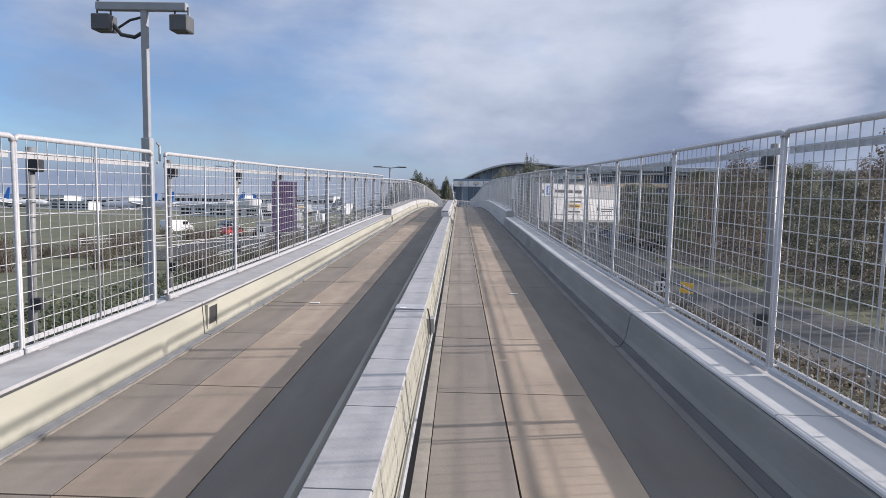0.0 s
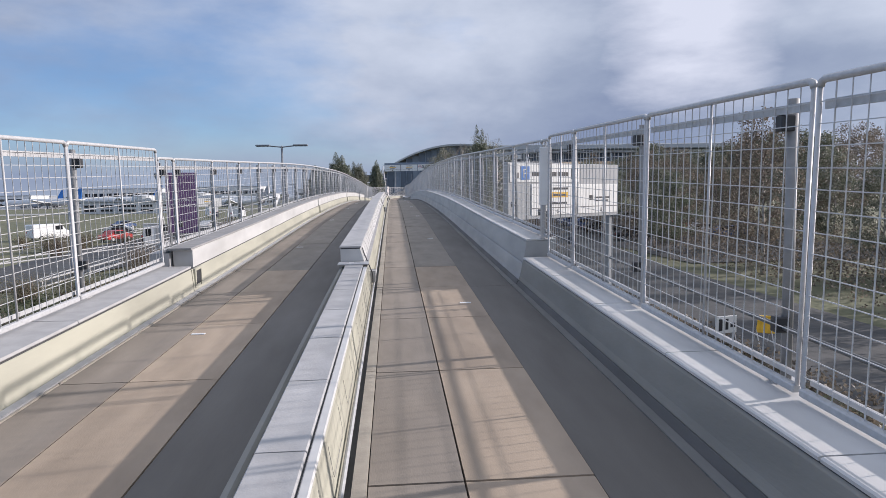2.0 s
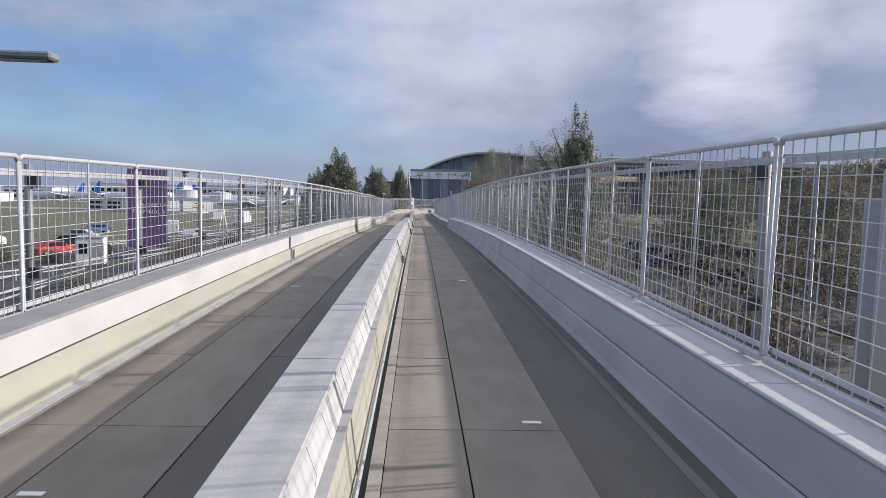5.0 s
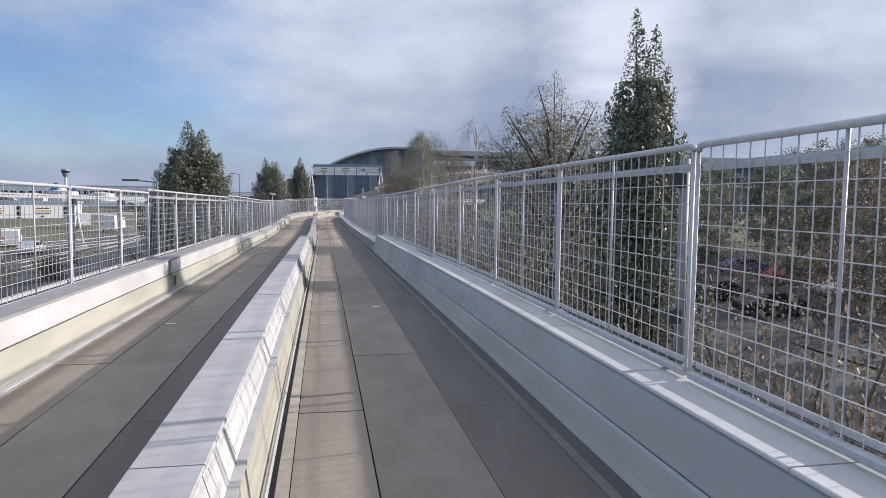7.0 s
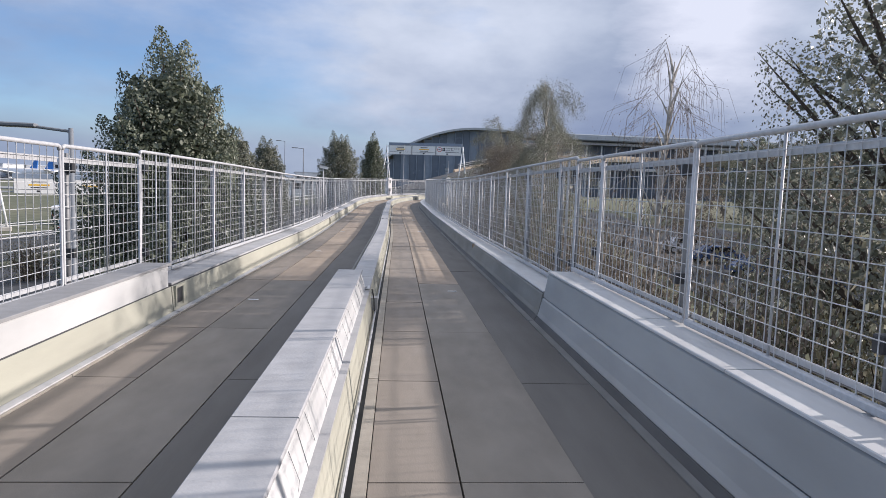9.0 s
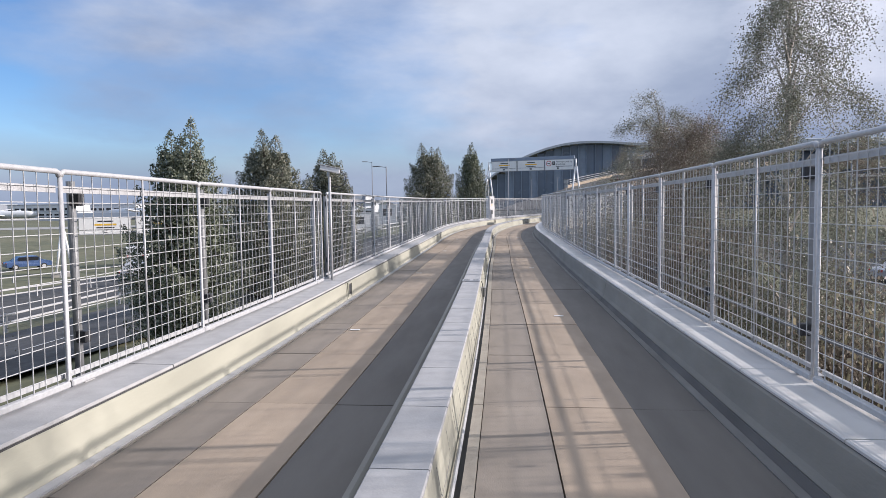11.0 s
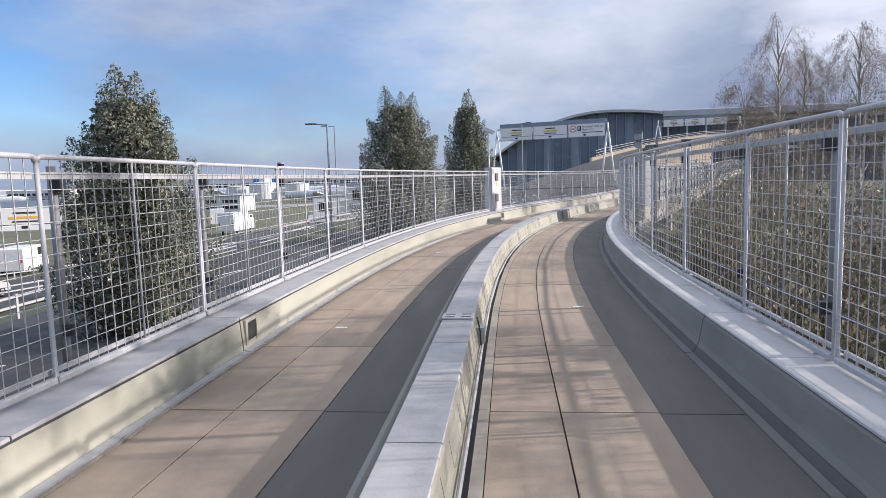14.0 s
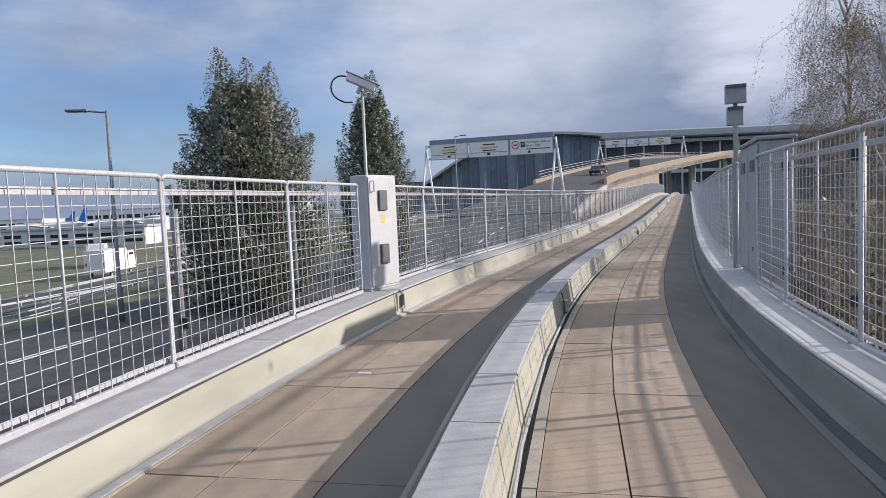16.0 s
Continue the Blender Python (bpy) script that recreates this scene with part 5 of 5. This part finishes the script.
def vehicle(name, L, W, H, paint, kind, label, x, y, turn, category):
    """A car, van or lorry: lower body, cabin with windows, wheels, lamps."""
    gz = ground_z(x, y) + .08
    t = empty(name, Matrix.Translation((x, y, gz)) @ Matrix.Rotation(turn, 4, 'Z'))
    prof = {'car': [(-.5, .22), (-.5, .52), (-.46, .60), (-.34, .64), (-.20, .97), (.16, 1.0), (.30, .66), (.47, .58), (.5, .45), (.5, .22)],
            'van': [(-.5, .15), (-.5, .95), (-.47, 1.0), (.24, 1.0), (.36, .62), (.48, .52), (.5, .40), (.5, .15)],
            'lorry': [(-.5, .28), (-.5, 1.0), (.22, 1.0), (.22, .32), (.25, .32), (.25, .86), (.46, .86), (.5, .52), (.5, .2), (-.5, .2)]}[kind]
    bm = bmesh.new()
    sides = [[bm.verts.new((a * L, s * W / 2 * (1 if h < .62 else .9 if kind == 'car' else .97), h * H)) for a, h in prof] for s in (-1, 1)]
    bm.faces.new(sides[0]), bm.faces.new(sides[1][::-1])
    n = len(prof)
    for i in range(n):
        bm.faces.new((sides[0][i], sides[1][i], sides[1][(i + 1) % n], sides[0][(i + 1) % n]))
    bmesh.ops.bevel(bm, geom=bm.edges[:], offset=.03, segments=1, affect='EDGES')
    body_ = part("body", bm, paint, t)
    for s in (-1, 1):
        x0, x1, z0, z1 = {'car': (-.24, .20, .68, .93), 'van': (.08, .28, .62, .9), 'lorry': (.29, .44, .55, .8)}[kind]
        slab_part("side_window", x0 * L, x1 * L, s * W * .485 - .01, s * W * .485 + .01, z0 * H, z1 * H, LENSGLASS, body_)
        for a in (-.31, .31):
            bm = bmesh.new()
            add_tube(bm, [(a * L, s * W * .5 - .1 * s, .31), (a * L, s * W * .5 + .02 * s, .31)], .31, 14)
            wh = part("wheel", bm, RUBBER, t)
            bm = bmesh.new()
            add_tube(bm, [(a * L, s * W * .5 + .02 * s, .31), (a * L, s * W * .5 + .03 * s, .31)], .19, 12)
            part("rim", bm, STEEL, wh)
        slab_part("headlight", L * .485, L * .503, s * W * .36 - .14, s * W * .36 + .14, .45 * H * (1 if kind == 'car' else .8), .53 * H * (1 if kind == 'car' else .8), SIGNWHITE, body_)
        slab_part("tail_light", -L * .503, -L * .49, s * W * .4 - .1, s * W * .4 + .1, .45 * H, .56 * H, SIGNRED, body_)
    wz = {'car': (.24, .68, .17, .95), 'van': (.335, .64, .25, .95), 'lorry': (.47, .55, .455, .82)}[kind]
    bm = bmesh.new()
    bm.faces.new([bm.verts.new((wz[i * 2] * L + .012, s * W * .4, wz[i * 2 + 1] * H + .012)) for i, s in ((0, -1), (0, 1), (1, 1), (1, -1))])
    part("windscreen", bm, LENSGLASS, body_)
    return tagged(t, label, category)


CARPAINT = [material(n_, c_, 0.28, vary=0.02, scale=2, dirt_amount=.1, bump=0, spec=.6) for n_, c_ in
            (("white car paint", (.72, .73, .74)), ("silver car paint", (.42, .43, .45)), ("black car paint", (.025, .026, .03)), ("red car paint", (.38, .03, .03)), ("blue car paint", (.05, .09, .2)))]
CARNAME = ("white", "silver", "black", "red", "dark blue")
for x, y, turn, k, kind in ((-52, 205, 2.0, 0, 'lorry'), (-40, 186, 1.6, 0, 'lorry'), (-41, 146, 1.9, 0, 'van'), (-21, 164, 1.8, 1, 'car'), (-31, 100, 1.7, 2, 'car'),
                            (-33, 132, 1.65, 1, 'car'), (-36, 101, 1.2, 3, 'car'), (-40, 112, .4, 2, 'car'), (-45, 124, .2, 1, 'car'), (-48, 108, 1.0, 0, 'van'), (-51, 141, .9, 4, 'car'), (24, 209, 1.2, 2, 'car')):
    L, W, H = {'car': (4.3, 1.78, 1.45), 'van': (5.2, 2.0, 2.2), 'lorry': (7.5, 2.4, 3.2)}[kind]
    v = vehicle({'car': "car", 'van': "van", 'lorry': "lorry"}[kind], L, W, H, CARPAINT[k], kind, "%s %s standing on the asphalt road" % (CARNAME[k], kind), x, y, turn, kind)
    if (x, y) == (24, 209):
        v.location = (24.5, 214.0, 7.45)
        v.rotation_euler = (0, radians(-6), 1.05)
for i in range(14):
    k = rng.choice((0, 1, 1, 2, 2, 3, 4))
    vehicle("car", 4.3, 1.78, 1.45, CARPAINT[k], 'car', "%s car parked in the car park" % CARNAME[k], 27.5 + (i % 2) * 11, 84 + (i // 2) * 6.2 + rng.uniform(-.3, .3), rng.choice((0, math.pi)) + rng.uniform(-.05, .05), "car")

def site_cabin(x, y, w, h, turn, label):
    """A small flat-roofed site cabin with a door and a window."""
    t = empty("site_cabin", Matrix.Translation((x, y, ground_z(x, y) - .05)) @ Matrix.Rotation(turn, 4, 'Z'))
    slab_part("wall", -w / 2, w / 2, -1.1, 1.1, .1, h, WHITEPAINT, t, .03)
    slab_part("roof", -w / 2 - .08, w / 2 + .08, -1.18, 1.18, h, h + .1, SIGNGREY, t, .02)
    slab_part("base", -w / 2 + .1, w / 2 - .1, -1.0, 1.0, -.15, .1, CONCRETE, t)
    d = slab_part("door", w * .12, w * .12 + .85, -1.13, -1.10, .15, min(2.1, h - .2), SIGNGREY, t)
    slab_part("handle", w * .12 + .7, w * .12 + .78, -1.16, -1.131, 1.0, 1.06, STEEL, d)
    slab_part("window", -w * .38, -w * .08, -1.125, -1.1, h * .45, h * .8, LENSGLASS, t)
    tagged(t, label, "cabin", "site cabins by the road")


site_cabin(-17.2, 158.0, 4.2, 2.5, .35, "white flat-roofed site cabin beside the road")
site_cabin(-12.6, 152.5, 3.4, 2.4, .2, "small white flat-roofed site cabin beside the road")
site_cabin(-28.6, 94.0, 2.2, 2.5, .3, "narrow white site cabin on the verge")

# ---------------------------------------------------------------- the rising ramp
RAMP_FAR = [(-1.0, 172.0, 2.2), (6.0, 187.0, 4.2), (12.9, 200.0, 6.1), (21.0, 221.0, 8.1), (33.0, 250.0, 10.7), (45.0, 271.0, 12.8), (59.0, 290.0, 14.4), (88.0, 308.0, 14.8), (150.0, 314.0, 14.8)]
RAMP_NEAR = [(12.6, 172.0, 2.2), (18.6, 189.0, 4.4), (25.3, 205.0, 6.3), (36.0, 224.0, 8.2), (47.6, 241.5, 10.2), (60.0, 259.0, 12.1), (73.0, 276.0, 13.8), (97.0, 291.0, 14.6), (150.0, 298.0, 14.8)]


def smooth_line(points, n=8):
    P = [Vector(p) for p in points]
    P = [2 * P[0] - P[1]] + P + [2 * P[-1] - P[-2]]
    out = []
    for i in range(1, len(P) - 2):
        for k in range(n):
            u = k / n
            p0, p1, p2, p3 = P[i - 1:i + 3]
            out.append(p1 + .5 * u * (p2 - p0 + u * (2 * p0 - 5 * p1 + 4 * p2 - p3 + u * (3 * (p1 - p2) + p3 - p0))))
    out.append(P[-2])
    return out


RF, RN = smooth_line(RAMP_FAR), smooth_line(RAMP_NEAR)


def loft(name, rings, mat, parent, label=""):
    bm = bmesh.new()
    vs_ = [[bm.verts.new(p) for p in r] for r in rings]
    k = len(vs_[0])
    for a, b in zip(vs_, vs_[1:]):
        for j in range(k):
            bm.faces.new((a[j], a[(j + 1) % k], b[(j + 1) % k], b[j]))
    bm.faces.new(vs_[0][::-1]), bm.faces.new(vs_[-1])
    return part(name, bm, mat, parent, label)


def edge_rings(line, inward, profile, i0=0, i1=None):
    """Profile of (inset, height) set along one edge of the ramp."""
    out = []
    for p, q in list(zip(line, inward))[i0:i1]:
        n = Vector((q.x - p.x, q.y - p.y, 0)).normalized()
        out.append([p + n * o + Vector((0, 0, h)) for o, h in profile])
    return out


ramp = empty("road_ramp")
tagged(ramp, "curving concrete road ramp rising to the terminal", "road ramp", kind="structure")
UP = Vector((0, 0, 1))
loft("road_surface", [[p.lerp(q, .03) - UP * .1, p.lerp(q, .97) - UP * .1, p.lerp(q, .97), p.lerp(q, .03)] for p, q in zip(RF, RN)], ASPHALT, ramp)
loft("deck", [[p - UP * .9, q - UP * .9, q - UP * .11, p - UP * .11] for p, q in zip(RF, RN)], CONCRETE, ramp)
loft("parapet", edge_rings(RN, RF, [(0, -.95), (.4, -.95), (.4, .85), (.06, .9), (0, .82)], 12), SANDSTONE, ramp, "buff concrete parapet")
loft("parapet", edge_rings(RF, RN, [(0, -.95), (.4, -.95), (.4, .48), (.06, .52), (0, .48)], 15), SANDSTONE, ramp, "buff concrete parapet")
# solid walls under the start of the ramp
for line, other in ((RF, RN), (RN, RF)):
    rings = []
    for r in edge_rings(line, other, [(.03, 0), (.37, 0)], 0, 27):
        gz = [ground_z(p.x, p.y) - .4 for p in r]
        rings.append([Vector((r[0].x, r[0].y, gz[0])), Vector((r[1].x, r[1].y, gz[1])), r[1] - UP * .8, r[0] - UP * .8])
    loft("retaining_wall", rings, SANDSTONE, ramp)
for i in (38, 48, 56):
    for f in (.12, .88):
        p = RF[i].lerp(RN[i], f)
        gz = ground_z(p.x, p.y)
        slab_part("pier", p.x - .6, p.x + .6, p.y - .6, p.y + .6, gz - .3, p.z - .85, CONCRETE, ramp, .1)
# railing on the far parapet
for i in range(16, len(RF) - 9):
    p, q = edge_rings(RF, RN, [(.2, .5)], i, i + 2)
    p, q = p[0], q[0]
    for h in (.95, .55, .15):
        bm = bmesh.new()
        add_tube(bm, [p + UP * h, q + UP * h], .045, 6)
        part("handrail", bm, STEEL, ramp)
    n_ = max(1, round((q - p).length / .95))
    for k in range(n_):
        b = p.lerp(q, k / n_)
        slab_part("rail_post", b.x - .05, b.x + .05, b.y - .05, b.y + .05, b.z - .02, b.z + .97, DARKGREY, ramp)
t = empty("road_sign", Matrix.Translation((31.3, 217.7, 7.9)))
slab_part("board", -.9, .9, -.04, .04, .6, 1.9, DARKGREY, t, .02)
slab_part("post", -.07, .07, .05, .17, -6.5, 1.7, GREYPAINT, t)
tagged(t, "dark square road sign on a post by the ramp", "road sign")

# ---------------------------------------------------------------- the terminal
FY = 320.0


def vault(x):
    return 25.4 - (0.0096 if x < 31.5 else 0.004) * (x - 31.5) ** 2


term = empty("terminal_building")
tagged(term, "large airport terminal with arched metal roof and dark glazed front", "terminal")
xs = [-19 + i * 1.7 for i in range(41)]           # arch from its foot to the shoulder
bm = bmesh.new()
for y0, y1, up, dn in ((FY - 3.5, FY + 150, .45, 0.0),):
    a = [bm.verts.new((x, y0, vault(x) + up)) for x in xs]
    b = [bm.verts.new((x, y1, vault(x) + up)) for x in xs]
    c = [bm.verts.new((x, y0, vault(x) - .35)) for x in xs]
    d = [bm.verts.new((x, y1, vault(x) - .35)) for x in xs]
    for i in range(len(xs) - 1):
        for q in ((a[i], a[i + 1], b[i + 1], b[i]), (c[i + 1], c[i], d[i], d[i + 1]), (a[i + 1], a[i], c[i], c[i + 1]), (b[i], b[i + 1], d[i + 1], d[i])):
            bm.faces.new(q)
    bm.faces.new((a[0], b[0], d[0], c[0])), bm.faces.new((b[-1], a[-1], c[-1], d[-1]))
part("roof", bm, ROOF, term, "pale arched metal roof")
x = -16.5
i = 0
while x < 48:
    z1 = min(vault(x), vault(x + 2.9)) - .4
    if z1 > -2:
        pn = slab_part("glass_panel", x + .12, x + 2.88, FY, FY + .3, -3, z1, GLASSDARK if i % 3 else CLADDING, term)
        slab_part("fin", x - .12, x + .12, FY - .75, FY + .3, -3, max(z1, vault(x) - .5), CLADDING, term)
    x += 3.0
    i += 1
slab_part("side_wall", -18, -17, FY + .4, FY + 148, -3.5, 4.0, CLADDING, term)
slab_part("back_wall", -14, 49, FY + 2, FY + 3, -3.5, 12, DARKGREY, term)
wing = slab_part("wing_roof", 49.6, 210, FY + 2, FY + 150, 21.6, 22.6, ROOF, term, .2)
slab_part("roof_edge", 49.7, 210, FY + 1.2, FY + 1.9, 21.3, 22.3, WHITEPAINT, term)
slab_part("wing_front", 49.8, 209, FY + 9, FY + 9.4, -3, 21.5, GLASSDARK, term)
slab_part("upper_roof", 49.2, 205, FY - 2.5, FY + 140, 22.7, 25.2, ROOF, term, .35)
slab_part("gallery", 49.8, 209, FY + 4, FY + 8.9, 11.6, 12.6, WHITEPAINT, term)
slab_part("gallery", 49.8, 209, FY + 3, FY + 8.9, 16.2, 16.9, CLADDING, term)
for k in range(25):
    xx = 52 + k * 6.2
    bm = bmesh.new()
    add_tube(bm, [(xx, FY + 3, -3), (xx, FY + 3, 21.5)], .3, 8)
    part("column", bm, WHITEPAINT, term)
for k in range(0, 48):
    xx = 51 + k * 3.2
    slab_part("mullion", xx - .08, xx + .08, FY + 8.8, FY + 9.0, -3, 21.4, CLADDING, term)

# ---------------------------------------------------------------- the airfield far off
FARWHITE = material("far white cladding", (0.62, 0.64, 0.66), 0.6, vary=0.05, scale=.1, bump=0)
FARGREY = material("far grey cladding", (0.24, 0.26, 0.30), 0.6, vary=0.08, scale=.1, bump=0)


def far_building(x, y, w, d, h, mat, label, bands=2):
    t = empty("airport_building", Matrix.Translation((x, y, ground_z(x, y) - .2)) @ Matrix.Rotation(rng.uniform(-.2, .3), 4, 'Z'))
    slab_part("wall", -w / 2, w / 2, -d / 2, d / 2, 0, h, mat, t, .2)
    slab_part("roof", -w / 2 - .5, w / 2 + .5, -d / 2 - .5, d / 2 + .5, h, h + .6, ROOF, t)
    for b in range(bands):
        n = max(3, int(w / 6))
        for k in range(n):
            x0 = -w / 2 + w * (k + .15) / n
            slab_part("window", x0, x0 + w * .7 / n, -d / 2 - .12, -d / 2 + .05, h * (.22 + .36 * b), h * (.40 + .36 * b), LENSGLASS, t)
    tagged(t, label, "building", "far airport buildings")


for x, y, w, d, h, k in ((-420, 800, 60, 30, 12, 1), (-250, 640, 80, 40, 16, 0), (-330, 610, 40, 30, 11, 0), (-420, 640, 60, 30, 12, 0), (-180, 720, 90, 40, 18, 0),
                         (-60, 640, 60, 30, 13, 0), (-110, 560, 30, 18, 9, 0), (-520, 660, 70, 40, 13, 1), (-96, 290, 26, 14, 5, 0), (-120, 300, 20, 10, 5, 0), (-30, 520, 50, 20, 7, 0), (-290, 480, 30, 14, 6, 0)):
    far_building(x, y, w, d, h, (FARWHITE, FARGREY)[k], ("white airport building far across the airfield", "grey airport hangar far across the airfield")[k])
for x, y, r, h in ((-170, 520, 9, 11), (-148, 526, 8, 10), (-192, 530, 8, 9)):
    t = empty("storage_tank", Matrix.Translation((x, y, -3.5)))
    bm = bmesh.new()
    add_tube(bm, [(0, 0, 0), (0, 0, h), (0, 0, h + .8)], r, 20, [r, r, r * .3])
    part("shell", bm, FARWHITE, t)
    bm = bmesh.new()
    add_tube(bm, [(0, 0, h - .3), (0, 0, h)], r + .2, 20)
    part("rim", bm, STEEL, t)
    tagged(t, "white round storage tank far across the airfield", "storage tank", "storage tanks")


def aircraft(x, y, turn, L, tail, label):
    t = empty("airliner", Matrix.Translation((x, y, -3.4)) @ Matrix.Rotation(turn, 4, 'Z'))
    r, z = L * .05, L * .085
    bm = bmesh.new()
    add_tube(bm, [(-L * .5, 0, z + r * .5), (-L * .36, 0, z + r * .2), (-L * .2, 0, z), (L * .38, 0, z), (L * .46, 0, z - r * .1), (L * .5, 0, z - r * .25)], r, 12, [r * .15, r * .7, r, r, r * .72, r * .1])
    part("fuselage", bm, FARWHITE, t, smooth=True)

    def blade(name, pts, th, mat, axis):
        bm = bmesh.new()
        o = Vector((0, 0, th)) if axis == 'z' else Vector((0, th, 0))
        a = [bm.verts.new(Vector(p) - o) for p in pts]
        b = [bm.verts.new(Vector(p) + o) for p in pts]
        bm.faces.new(a), bm.faces.new(b[::-1])
        for i in range(len(pts)):
            bm.faces.new((a[i], a[(i + 1) % len(pts)], b[(i + 1) % len(pts)], b[i]))
        part(name, bm, mat, t)
    for s in (-1, 1):
        blade("wing", [(L * .12, s * r * .6, z - r * .3), (-L * .12, s * L * .46, z + r * .6), (-L * .17, s * L * .46, z + r * .6), (-L * .10, s * r * .6, z - r * .3)], .25, FARWHITE, 'z')
        blade("tailplane", [(-L * .38, s * r * .4, z + r * .6), (-L * .47, s * L * .16, z + r), (-L * .5, s * L * .16, z + r), (-L * .48, s * r * .3, z + r * .6)], .15, FARWHITE, 'z')
        bm = bmesh.new()
        add_tube(bm, [(L * .09, s * L * .16, z - r * .9), (-L * .02, s * L * .16, z - r * .85)], r * .5, 10)
        part("engine", bm, FARGREY, t)
        bm = bmesh.new()
        add_tube(bm, [(-L * .03, s * L * .07, 0), (-L * .03, s * L * .07, z)], r * .15, 6)
        part("landing_gear", bm, FARGREY, t)
    blade("tail_fin", [(-L * .36, 0, z + r * .7), (-L * .46, 0, z + L * .19), (-L * .5, 0, z + L * .19), (-L * .48, 0, z + r * .6)], .25, tail, 'y')
    tagged(t, label, "airliner", "parked airliners")


for x, y, turn, L in ((-262, 530, 2.9, 58), (-214, 548, 3.1, 62), (-330, 470, .2, 50), (-390, 520, 2.8, 60), (-110, 500, 2.6, 52), (-66, 560, 2.9, 56), (-160, 590, .1, 60), (-300, 580, 3.0, 55), (-30, 600, 2.7, 58), (-96, 410, 3.0, 40)):
    aircraft(x, y, turn, L, SIGNBLUE if rng.random() < .6 else FARGREY, "white parked airliner with a coloured tail fin")

t = empty("control_tower", Matrix.Translation((-520, 1500, -3.4)) @ Matrix.Scale(.82, 4))
bm = bmesh.new()
add_tube(bm, [(0, 0, 0), (0, 0, 62)], 3.2, 14, [3.6, 3.0])
part("shaft", bm, FARWHITE, t)
bm = bmesh.new()
add_tube(bm, [(0, 0, 60), (0, 0, 66), (0, 0, 76), (0, 0, 80)], 5, 16, [3.6, 7.0, 9.5, 8.8])
cab_ = part("cab", bm, FARGREY, t)
bm = bmesh.new()
add_tube(bm, [(0, 0, 71), (0, 0, 75.5)], 9, 16, [8.4, 9.7])
part("cab_window", bm, LENSGLASS, cab_)
tagged(t, "tall airport control tower with flared cab", "control tower")
